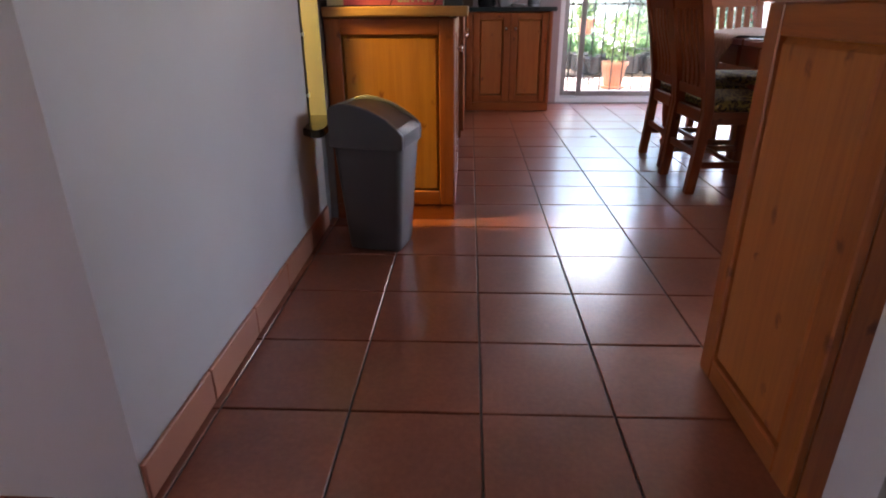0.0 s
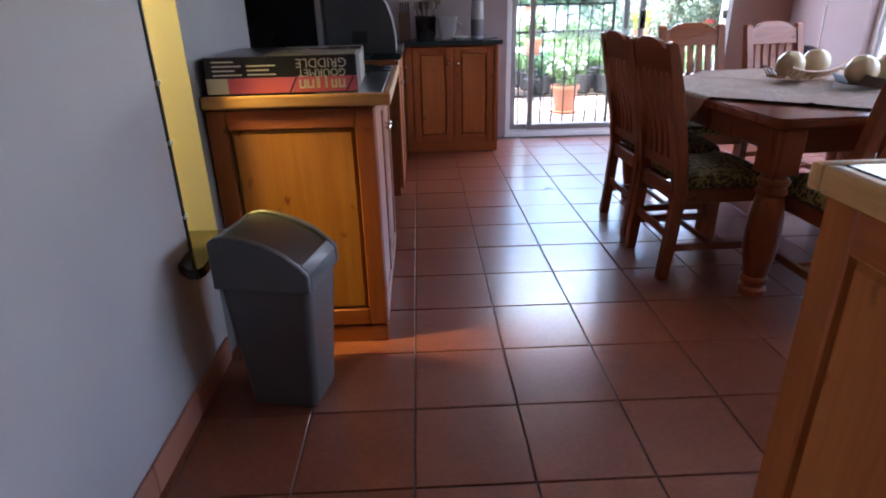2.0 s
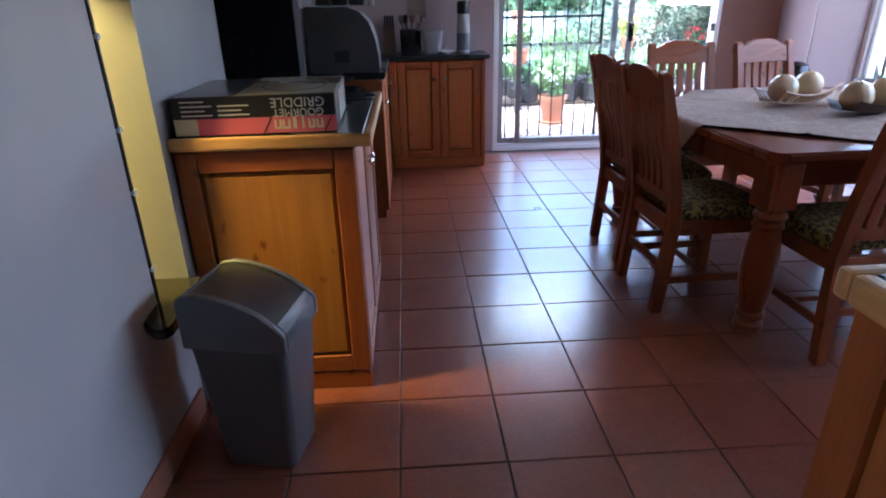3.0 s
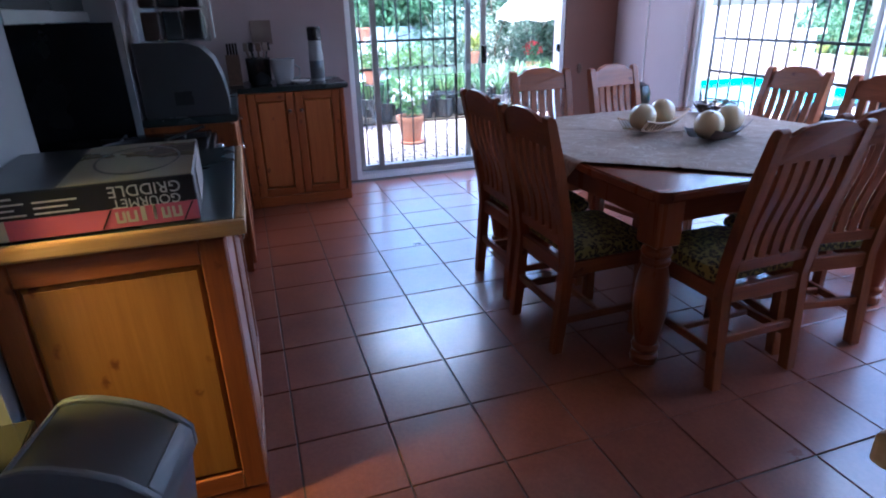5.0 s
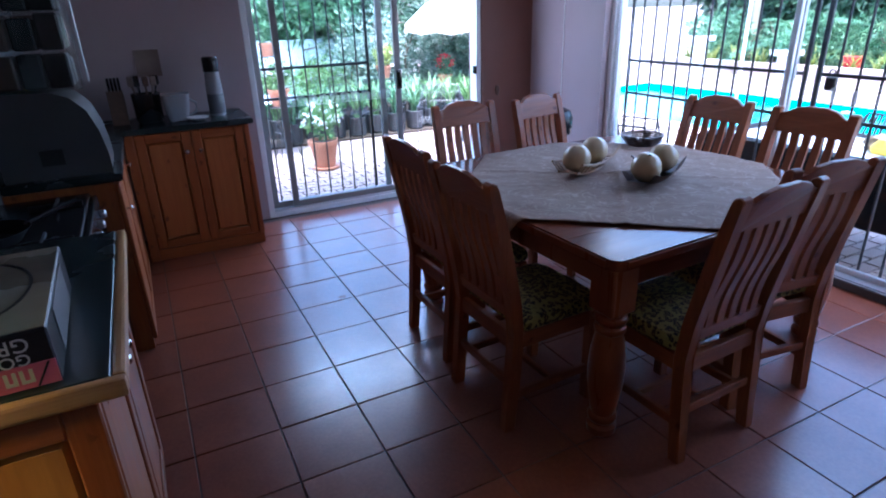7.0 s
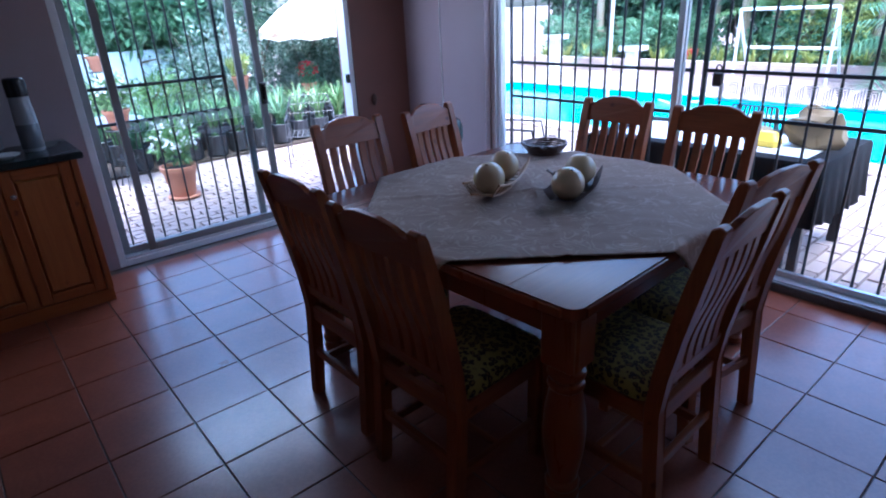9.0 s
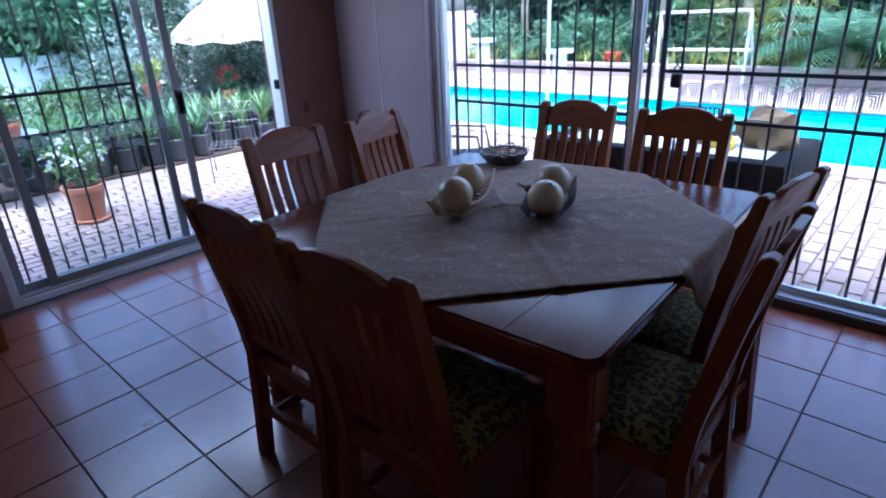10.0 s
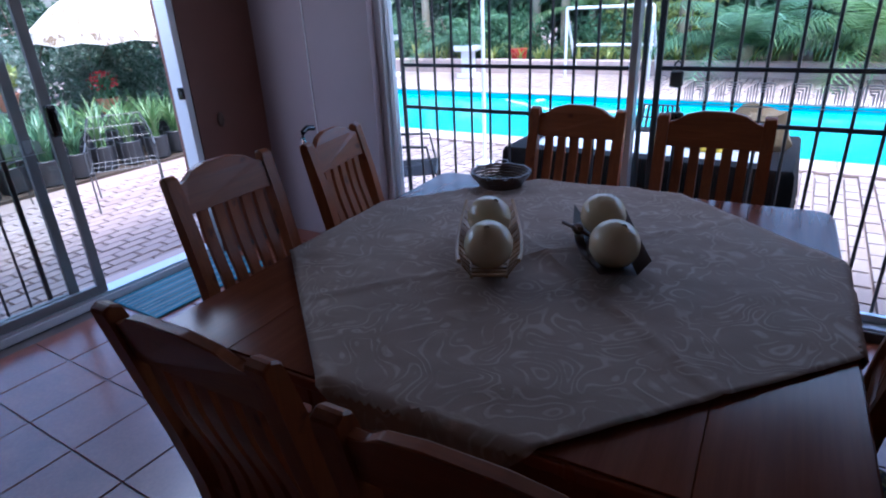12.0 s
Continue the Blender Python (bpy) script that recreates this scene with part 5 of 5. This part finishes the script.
def tree(name, label, x, y, height, spread_r, material, count, length, width, seed, z_low=1.0):
    tr = thing(name, label, "tree", pose(x, y, GZ))
    rg = random.Random(seed)
    q = bmesh.new()
    tube(q, [(0, 0, 0), (0.05, 0.03, height * 0.35), (0.0, 0.1, height * 0.75)], 0.11, 10, 0.05)
    for i in range(7):
        a = i * 0.93
        z = height * rg.uniform(0.25, 0.6)
        tube(q, [(0.03, 0.03, z), (spread_r * 0.45 * math.cos(a), spread_r * 0.45 * math.sin(a), z + height * 0.16), (spread_r * 0.85 * math.cos(a), spread_r * 0.85 * math.sin(a), z + height * 0.22)], 0.045, 7, 0.012)
    part("trunk", q, BARK, tr, "", True)
    cl = []
    for i in range(34):
        a, r = rg.uniform(0, 6.283), spread_r * math.sqrt(rg.random())
        s = rg.uniform(0.3, 0.62)
        cl.append((r * math.cos(a), r * math.sin(a), rg.uniform(z_low, height), s, s, s * 0.75))
    leaves("crown", cl, count, length, width, material, tr, seed)
    return tr


def hedge(name, label, x0, x1, y0, y1, z1, material, count, length, width, seed, n=30):
    hg = thing(name, label, "hedge")
    rg = random.Random(seed)
    q = bmesh.new()
    for i in range(10):
        q = bmesh.new()
        x, y = rg.uniform(x0, x1), rg.uniform(y0, y1)
        tube(q, [(x, y, GZ), (x + rg.uniform(-0.1, 0.1), y, z1 * 0.5), (x + rg.uniform(-0.3, 0.3), y + rg.uniform(-0.3, 0.3), z1 * 0.95)], 0.03, 6, 0.008)
        part("stem", q, BARK, hg)
    leaves("foliage", blobs(n, x0, x1, y0, y1, 0.15, z1 - 0.3, 0.3, 0.6, seed), count, length, width, material, hg, seed)
    return hg


# beyond the garden door
setting("garden_wall", bm_box(-6.0, 4.6, 13.0, 13.2, GZ - 0.1, 1.15, bevel=0.01), GARDEN_WALL, "low pale blue garden wall behind the beds")
bed = setting("bed_soil", bm_box(-4.0, 6.0, 9.35, 13.0, GZ - 0.05, GZ + 0.03), SOIL, "dark soil of the planting bed")
tree("mango_tree", "broad leafy mango tree behind the garden wall", 2.0, 13.9, 2.3, 1.9, LEAF, 12000, 0.25, 0.075, 3, 0.9)
tree("mango_tree", "broad leafy mango tree behind the garden wall", -0.6, 14.0, 2.3, 1.9, LEAF, 10000, 0.25, 0.075, 5, 0.9)
tree("shade_tree", "tall dark leafed shade tree behind the hedge", 4.6, 15.4, 2.6, 2.4, LEAF_DARK, 12000, 0.17, 0.06, 7, 0.9)
hedge("variegated_hedge", "dense variegated hedge behind the potted plants", 3.6, 8.6, 12.2, 13.1, 1.5, LEAF_VAR, 20000, 0.1, 0.045, 9, 46)
hedge("shrub_border", "pale green shrubs along the garden wall", -2.0, 3.2, 12.1, 12.7, 0.75, LEAF_PALE, 8000, 0.12, 0.035, 10, 26)
hedge("light_shrub", "light green feathery shrub beside the patio", 0.2, 1.0, 8.9, 9.8, 1.0, LEAF_PALE, 3800, 0.09, 0.02, 12, 14)
hedge("back_hedge", "dark hedge closing the garden", -8.0, 10.5, 16.6, 17.6, 2.2, LEAF_DARK, 20000, 0.24, 0.09, 13, 90)

# rows of strap leaved plants in black bags
rg = random.Random(31)
for row, (yb, xa, xb) in enumerate(((9.55, 1.9, 5.9), (9.95, 1.8, 6.1), (10.4, 1.7, 6.2))):
    x = xa
    while x < xb:
        bp = thing("bagged_plant", "strap leaved plant in a black nursery bag", "potted plant", pose(x, yb + rg.uniform(-0.05, 0.05), GZ + 0.03, 0, 0, rg.uniform(0, 360)), "plants in black bags")
        q = bmesh.new()
        lathe(q, [(0.1, 0), (0.13, 0.02), (0.135, 0.26), (0.125, 0.27), (0.12, 0.24)], n=12)
        part("bag", q, BAG, bp, "", True)
        blades("strap_leaves", [(0, 0, 0.22, 38)], (LEAF_PALE, LEAF)[rg.randrange(2)], 0.5, 0.034, bp, rg.randrange(999), 0.6)
        x += 0.31


def flower_pot(label, x, y, z, r, hgt, plant, seed, petals=None, count=300):
    fp = thing("flower_pot", label, "potted plant", pose(x, y, z))
    q = bmesh.new()
    lathe(q, [(r * 0.62, 0), (r * 0.66, 0.01), (r * 0.92, hgt * 0.84), (r * 1.02, hgt * 0.85), (r * 1.04, hgt), (r * 0.92, hgt), (r * 0.88, hgt * 0.88)], n=28)
    part("pot", q, TERRA, fp, "terracotta pot", True)
    q = bmesh.new()
    lathe(q, [(r * 0.2, hgt * 0.86), (r * 0.88, hgt * 0.86), (r * 0.88, hgt * 0.89), (r * 0.2, hgt * 0.9)], n=20)
    part("soil", q, SOIL, fp)
    leaves("foliage", [(0, 0, hgt + r * 0.75, r * 0.8, r * 0.8, r * 0.7), (r * 0.4, 0, hgt + r * 1.5, r * 0.75, r * 0.75, r * 0.7), (-r * 0.5, r * 0.3, hgt + r * 1.3, r * 0.6, r * 0.6, r * 0.6)], count, 0.09, 0.035, plant, fp, seed, -0.4)
    if petals:
        leaves("flowers", [(0, 0, hgt + r * 1.7, r * 1.35, r * 1.35, r * 0.9)], 130, 0.045, 0.04, petals, fp, seed + 1, kind="stuff")
    return fp


flower_pot("terracotta pot of white flowers on the patio", 1.87, 7.88, GZ + 0.055, 0.17, 0.3, LEAF_PALE, 41, PETAL)
q = bmesh.new()
lathe(q, [(0.12, 0), (0.15, 0.012), (0.155, 0.03), (0.14, 0.03)], n=28)
solid("pot_saucer", q, TERRA, "terracotta saucer under the flower pot", "saucer", pose(1.87, 7.88, GZ + 0.023), smooth=True)
flower_pot("small terracotta pot beside the door", 1.08, 8.1, GZ + 0.023, 0.12, 0.2, LEAF, 43)


def plant_stand(x, y, hgt, seed, plant, petals=None, label="terracotta pot on a wire plant stand"):
    st = thing("plant_stand", "slender black wire plant stand on the patio", "plant stand", pose(x, y, GZ + 0.023))
    for i in range(3):
        a = i * 2.094
        q = bmesh.new()
        tube(q, [(0.18 * math.cos(a), 0.18 * math.sin(a), 0), (0.1 * math.cos(a), 0.1 * math.sin(a), hgt * 0.5), (0.14 * math.cos(a), 0.14 * math.sin(a), hgt)], 0.007, 6)
        part("leg", q, IRON, st)
    for z, r in ((hgt * 0.5, 0.1), (hgt, 0.14)):
        q = bmesh.new()
        tube(q, [(r * math.cos(k * math.pi / 10), r * math.sin(k * math.pi / 10), z) for k in range(21)], 0.006, 6)
        part("ring", q, IRON, st)
    q = bmesh.new()
    lathe(q, [(0.005, hgt), (0.138, hgt), (0.138, hgt + 0.005), (0.005, hgt + 0.005)], n=20)
    part("plate", q, IRON, st)
    flower_pot(label, x, y, GZ + 0.023 + hgt + 0.006, 0.13, 0.2, plant, seed, petals)


plant_stand(1.62, 8.75, 0.62, 51, LEAF_PALE, PETAL)
plant_stand(3.85, 10.9, 0.62, 53, LEAF_YEL)
plant_stand(2.05, 11.3, 1.05, 55, LEAF)
plant_stand(5.0, 10.9, 0.4, 57, LEAF, PETAL_RED)
# iron side table
tb = thing("patio_table", "round wire patio table with glass top", "table", pose(1.55, 9.15, GZ + 0.023))
q = bmesh.new()
lathe(q, [(0.01, 0.66), (0.4, 0.66), (0.405, 0.668), (0.4, 0.676), (0.01, 0.676)], n=32)
part("tabletop", q, ALU, tb, "", True)
for i in range(4):
    a = i * 1.571 + 0.4
    q = bmesh.new()
    tube(q, [(0.34 * math.cos(a), 0.34 * math.sin(a), 0.0), (0.12 * math.cos(a), 0.12 * math.sin(a), 0.35), (0.33 * math.cos(a), 0.33 * math.sin(a), 0.66)], 0.009, 6)
    part("leg", q, IRON, tb)


def wire_chair(label, m, material=IRON, lattice=False):
    wc = thing("patio_chair", label, "chair", m, "patio chairs")
    for x in (-0.23, 0.23):
        q = bmesh.new()
        tube(q, [(x, 0.22, 0), (x, 0.2, 0.42), (x, 0.16, 0.62), (x, -0.2, 0.63)], 0.011 if lattice else 0.006, 7)
        part("front_leg", q, material, wc, "", True)
        q = bmesh.new()
        tube(q, [(x, -0.28, 0), (x, -0.2, 0.42), (x, -0.24, 0.66), (x * 0.8, -0.3, 0.86)], 0.011 if lattice else 0.006, 7)
        part("back_leg", q, material, wc, "", True)
    q = bmesh.new()
    for k in range(11):
        x = -0.22 + 0.044 * k
        tube(q, [(x, 0.22, 0.42), (x, -0.2, 0.40), (x * 0.95, -0.24, 0.62), (x * 0.8, -0.3, 0.87)], 0.0026 if not lattice else 0.009, 5)
    part("mesh_seat", q, material, wc)
    for y, z, s in ((0.22, 0.42, 1), (0.0, 0.41, 1), (-0.2, 0.405, 1), (-0.245, 0.64, 0.95), (-0.275, 0.76, 0.87), (-0.3, 0.87, 0.8)):
        q = bmesh.new()
        tube(q, [(-0.23 * s, y, z), (0.23 * s, y, z)], 0.008 if lattice else 0.0045, 6)
        part("crossbar", q, material, wc)
    return wc


wire_chair("grey wire mesh patio chair by the beds", pose(3.5, 8.15, GZ + 0.023, 0, 0, 150) @ Matrix.Diagonal((1.2, 1.1, 0.86, 1)), DULL)
wire_chair("wire mesh patio chair beside the bagged plants", pose(2.7, 9.05, GZ + 0.023, 0, 0, 215), IRON)

# cream umbrella
um = thing("garden_umbrella", "cream market umbrella with a scalloped edge", "umbrella", pose(6.2, 11.15, GZ))
q = bmesh.new()
tube(q, [(0, 0, 0), (0, 0, 2.25)], 0.022, 10)
part("pole", q, WHITE_METAL, um, "", True)
q = bmesh.new()
lathe(q, [(0.25, 0), (0.25, 0.06), (0.06, 0.09)], n=20)
part("base", q, IRON, um, "", True)
for i in range(8):
    a0 = i * math.pi / 4
    q = bmesh.new()
    rows = []
    for s in range(6):
        u = s / 5
        r = 0.03 + 1.72 * u
        z = 2.2 - 0.72 * u ** 2.2
        rows.append([q.verts.new((r * math.cos(a0 + k * math.pi / 16) * (1 - 0.05 * math.sin(k * math.pi / 4)), r * math.sin(a0 + k * math.pi / 16) * (1 - 0.05 * math.sin(k * math.pi / 4)), z - 0.04 * u * math.sin(k * math.pi / 4))) for k in range(5)])
    rows.append([q.verts.new((v.co.x * 1.01, v.co.y * 1.01, v.co.z - 0.13 - 0.03 * math.sin(k * math.pi * 0.75))) for k, v in enumerate(rows[-1])])
    for a, c in zip(rows, rows[1:]):
        for k in range(4):
            q.faces.new((a[k], a[k + 1], c[k + 1], c[k]))
    part("panel", q, UMBRELLA, um, "", True)
    q = bmesh.new()
    tube(q, [(0.03 * math.cos(a0), 0.03 * math.sin(a0), 2.17), (0.9 * math.cos(a0), 0.9 * math.sin(a0), 1.96), (1.7 * math.cos(a0), 1.7 * math.sin(a0), 1.44)], 0.008, 5)
    part("rib", q, WHITE_METAL, um)

# outside the pool window
pt = thing("outdoor_table", "patio table under a charcoal cloth outside the window", "table")
for x in (4.04, 4.75):
    for y in (3.05, 4.48):
        part("leg", bm_box(x - 0.025, x + 0.025, y - 0.025, y + 0.025, GZ + 0.023, 0.6), IRON, pt)
part("tabletop", bm_box(3.97, 4.82, 2.98, 4.55, 0.6, 0.63, bevel=0.004), WHITE_METAL, pt, "pale glossy tabletop")
dc = thing("charcoal_cloth", "charcoal cloth hanging over the outdoor table", "tablecloth")
q = bmesh.new()
rows = []
for z, o in ((0.642, -0.12), (0.642, 0.0), (0.62, 0.012), (0.45, 0.02), (0.26, 0.03)):
    ring = []
    for k in range(80):
        u = k / 80 * 4
        s, f = int(u), u - int(u)
        c = [(3.96 - o, 2.97 - o), (4.83 + o, 2.97 - o), (4.83 + o, 4.56 + o), (3.96 - o, 4.56 + o)]
        a_, b_ = c[s], c[(s + 1) % 4]
        wv_ = 0.02 * math.sin(k * 1.9) * max(0, (0.62 - z) / 0.36)
        ring.append(q.verts.new((a_[0] + (b_[0] - a_[0]) * f + wv_, a_[1] + (b_[1] - a_[1]) * f + wv_, z + 0.02 * math.sin(k * 0.8) * (1 if z < 0.3 else 0))))
    rows.append(ring)
for a, c in zip(rows, rows[1:]):
    for k in range(80):
        q.faces.new((a[k], a[(k + 1) % 80], c[(k + 1) % 80], c[k]))
part("skirt", q, DARKCLOTH, dc, "", True)


def rock(label, m, sx, sy, sz, seed, material=ROCK):
    q = bmesh.new()
    bmesh.ops.create_icosphere(q, subdivisions=3, radius=1)
    for v in q.verts:
        k = 1 + 0.55 * noise.noise(v.co * 1.3 + Vector((seed, 0, 0))) + 0.2 * noise.noise(v.co * 3.7) + 0.06 * noise.noise(v.co * 9)
        v.co = Vector((v.co.x * sx * k, v.co.y * sy * k, max(v.co.z * sz * k, -sz * 0.6) + sz * 0.6))
    return solid("garden_rock", q, material, label, "rock", m, smooth=True)


rock("large tan rock on the outdoor table", pose(4.47, 3.18, 0.634), 0.12, 0.17, 0.15, 3)
rock("smaller tan stone on the outdoor table", pose(4.4, 3.5, 0.634), 0.09, 0.11, 0.06, 5)
# rounded yellow block standing in for the yellow of a plant
q = bmesh.new()
tapered(q, [(0.05, 0.08, 0.0, 0.03), (0.06, 0.09, 0.04, 0.04), (0.03, 0.05, 0.09, 0.02)])
solid("yellow_toy", q, YELLOW, "small bright yellow block standing in for a plant beside the rock", "toy", pose(4.32, 3.42, 0.634), smooth=True)
# slim pale pole on the patio
q = bmesh.new()
tube(q, [(0, 0, 0), (0, 0, 2.7)], 0.018, 10)
pole = thing("patio_pole", "slim pale metal pole standing on the patio", "pole", pose(5.89, 5.73, GZ + 0.023))
part("pole", q, WHITE_METAL, pole, "", True)
q = bmesh.new()
lathe(q, [(0.02, 0.03), (0.09, 0.025), (0.1, 0.0)], n=20)
part("foot", q, WHITE_METAL, pole, "", True)
wire_chair("black slatted metal garden chair outside the window", pose(4.2, 5.5, GZ + 0.023, 0, 0, -150), IRON, True)
wire_chair("black slatted metal garden chair beyond the cloth table", pose(5.2, 4.0, GZ + 0.023, 0, 0, 90) @ Matrix.Diagonal((1, 1, 0.86, 1)), IRON, True)

# goal frame across the pool
gl = thing("goal_frame", "white pipe football goal across the pool", "goal", pose(0, 0, 0))
GX, GY0, GY1, GH = 12.7, 5.7, 7.4, 1.28
for pts in (((GX, GY0, GZ), (GX, GY0, GH)), ((GX, GY1, GZ), (GX, GY1, GH)), ((GX, GY0, GH), (GX, GY1, GH)), ((GX + 0.75, GY0, GZ), (GX, GY0, GH * 0.92)), ((GX + 0.75, GY1, GZ), (GX, GY1, GH * 0.92)), ((GX + 0.75, GY0, GZ + 0.04), (GX + 0.75, GY1, GZ + 0.04)), ((GX + 0.4, GY0, 0.55), (GX + 0.4, GY1, 0.55))):
    q = bmesh.new()
    tube(q, pts, 0.028, 8)
    part("pipe", q, WHITE_METAL, gl, "", True)


def pedestal(x, y, hgt):
    pd = thing("pedestal_planter", "white garden pedestal with a planted bowl", "planter", pose(x, y, GZ))
    q = bmesh.new()
    box(q, -0.2, 0.2, -0.2, 0.2, 0, 0.1, bevel=0.01)
    box(q, -0.12, 0.12, -0.12, 0.12, 0.1, hgt - 0.12, bevel=0.01)
    box(q, -0.24, 0.24, -0.24, 0.24, hgt - 0.12, hgt, bevel=0.015)
    part("column", q, CERAMIC, pd)
    leaves("foliage", [(0, 0, hgt + 0.2, 0.28, 0.28, 0.2)], 260, 0.18, 0.05, LEAF, pd, int(x * 7))
    return pd


pedestal(12.2, 11.6, 0.95)
pedestal(12.5, 9.6, 0.7)
setting("bed_kerb", bm_box(13.35, 13.55, -4.0, 14.0, GZ - 0.05, 0.22, bevel=0.02), COPING, "low kerb of the bed behind the pool")
setting("bed_soil_far", bm_box(13.55, 18.5, -4.0, 14.0, GZ - 0.05, 0.12), SOIL)


def frond_plant(name, label, x, y, trunk_h, count, length, seed, material=LEAF_DARK, leaf=0.3):
    pl = thing(name, label, "palm", pose(x, y, GZ))
    rg = random.Random(seed)
    q = bmesh.new()
    tube(q, [(0, 0, 0), (0.03, 0.02, trunk_h * 0.5), (0, 0, trunk_h)], 0.13, 10, 0.1)
    part("trunk", q, BARK_PALE, pl, "", True)
    for f in range(count):
        a = f * 2.4 + rg.uniform(-0.2, 0.2)
        up = rg.uniform(0.25, 1.15)
        ln = length * rg.uniform(0.75, 1.15)
        vs, fs = [], []
        pts = []
        for s in range(15):
            u = s / 14
            pts.append(Vector((math.cos(a) * ln * u * math.cos(up * (1 - 0.3 * u)), math.sin(a) * ln * u * math.cos(up * (1 - 0.3 * u)), trunk_h + ln * (math.sin(up) * u - 0.55 * u * u))))
        for s in range(1, 15):
            d = (pts[s] - pts[s - 1]).normalized()
            sd = d.cross(Vector((0, 0, 1))).normalized()
            L = leaf * (1 - 0.75 * abs(s / 14 - 0.35)) * length / 1.4
            for h_ in range(2):
                base = pts[s - 1].lerp(pts[s], h_ * 0.5)
                for sg in (-1, 1):
                    tip = base + sd * sg * L + d * L * 0.55 - Vector((0, 0, L * 0.3))
                    k = len(vs)
                    vs += [tuple(base), tuple(base + d * 0.035), tuple(tip)]
                    fs.append((k, k + 1, k + 2))
            k = len(vs)
            vs += [tuple(pts[s - 1] + sd * 0.012), tuple(pts[s - 1] - sd * 0.012), tuple(pts[s] - sd * 0.01), tuple(pts[s] + sd * 0.01)]
            fs.append((k, k + 1, k + 2, k + 3))
        me = bpy.data.meshes.new("frond")
        me.from_pydata(vs, [], fs)
        me.materials.append(material)
        fo = new("frond", me)
        fo.parent = pl
    return pl


frond_plant("cycad", "large arching cycad behind the pool", 13.6, 4.1, 0.6, 34, 2.3, 61, LEAF, 0.42)
frond_plant("cycad", "dark arching cycad behind the pool", 13.7, 1.9, 0.6, 34, 2.4, 62, LEAF_PALE, 0.45)
frond_plant("palm_tree", "feathery palm behind the goal frame", 15.0, 7.6, 1.3, 18, 1.8, 63, LEAF_PALE)
frond_plant("palm_tree", "young palm beside the pedestal", 14.3, 10.6, 0.7, 18, 1.6, 64, LEAF)
frond_plant("cycad", "low cycad near the pool end", 14.2, -0.3, 0.4, 24, 2.0, 65, LEAF)
for i, (x, y) in enumerate(((14.6, 6.3), (14.9, 6.9), (14.8, 8.2), (15.2, 9.1), (15.0, 12.3), (14.7, 5.5))):
    q = bmesh.new()
    tube(q, [(0, 0, 0), (0.06, 0.04, 1.5), (0.1, -0.05, 2.6)], 0.12, 10, 0.08)
    bp = thing("bare_palm", "slim palm with a pale ringed trunk in the far bed", "palm", pose(x, y, GZ + 0.1), "far palms")
    part("trunk", q, BARK_PALE, bp, "", True)
    leaves("crown", [(0.1, -0.05, 2.7, 0.5, 0.5, 0.3)], 120, 0.5, 0.06, LEAF, bp, 300 + i)
hedge("pool_hedge", "tall dark hedge closing the garden behind the pool", 15.6, 16.6, -4.0, 14.5, 2.5, LEAF_DARK, 38000, 0.32, 0.14, 71, 150)
hedge("pool_shrubs", "mid green shrubs in the bed behind the pool", 14.4, 15.2, 5.5, 13.5, 1.2, LEAF, 10000, 0.2, 0.05, 72, 40)
hedge("yellow_shrub", "yellow green shrub in the far bed", 14.6, 15.3, 5.0, 7.5, 1.9, LEAF_YEL, 2600, 0.2, 0.04, 73, 14)
blades("strap_plants", [(13.75 + 0.25 * (i % 2), -3 + i * 0.35, GZ + 0.15, 16) for i in range(48)], LEAF_YEL, 0.6, 0.035, None, 74, 0.7, label="yellow green strap leaved edging plants behind the pool", category="plants", kind="stuff")
q = bmesh.new()
lathe(q, [(0.13, 0), (0.16, 0.02), (0.2, 0.3), (0.17, 0.3)], n=20)
solid("red_bucket", q, RED, "red plastic tub in the far bed", "bucket", pose(13.9, 9.0, 0.12), smooth=True)

# outside faces of the roof
setting("roof", bm_box(-3.5, 3.95, -2.8, 6.65, 2.76, 2.95), TERRA, "low roof with eaves over the room")

# ---- floor tiles, last ----
fl = bpy.data.objects["floor"]
G = 0.0025
tile_me = finish_mesh("tile", bm_box(-PITCH / 2 + G, PITCH / 2 - G, -PITCH / 2 + G, PITCH / 2 - G, -0.012, 0.0, bevel=0.002), TILE)
extra = []
rt = random.Random(77)
for i in range(-12, 12):
    for j in range(-16, 14):
        cx, cy = FLOOR_X0 + (i + 0.5) * PITCH, FLOOR_Y0 + (j + 0.5) * PITCH
        if not (-3.2 < cx < XW + 0.1 and -2.5 < cy < YF):
            continue
        if cx > -0.9 and cy > 0.3:
            share("tile", tile_me, fl, pose(cx, cy, rt.uniform(-0.0012, 0.0006), rt.uniform(-0.12, 0.12), rt.uniform(-0.12, 0.12), 90 * rt.randrange(4)))
        else:
            extra.append((cx, cy))
q = bmesh.new()
for cx, cy in extra:
    box(q, cx - PITCH / 2 + G, cx + PITCH / 2 - G, cy - PITCH / 2 + G, cy + PITCH / 2 - G, -0.012, 0.0)
ob = part("tiles_behind", q, TILE, fl)
tagged(ob, "", "", "", "stuff")
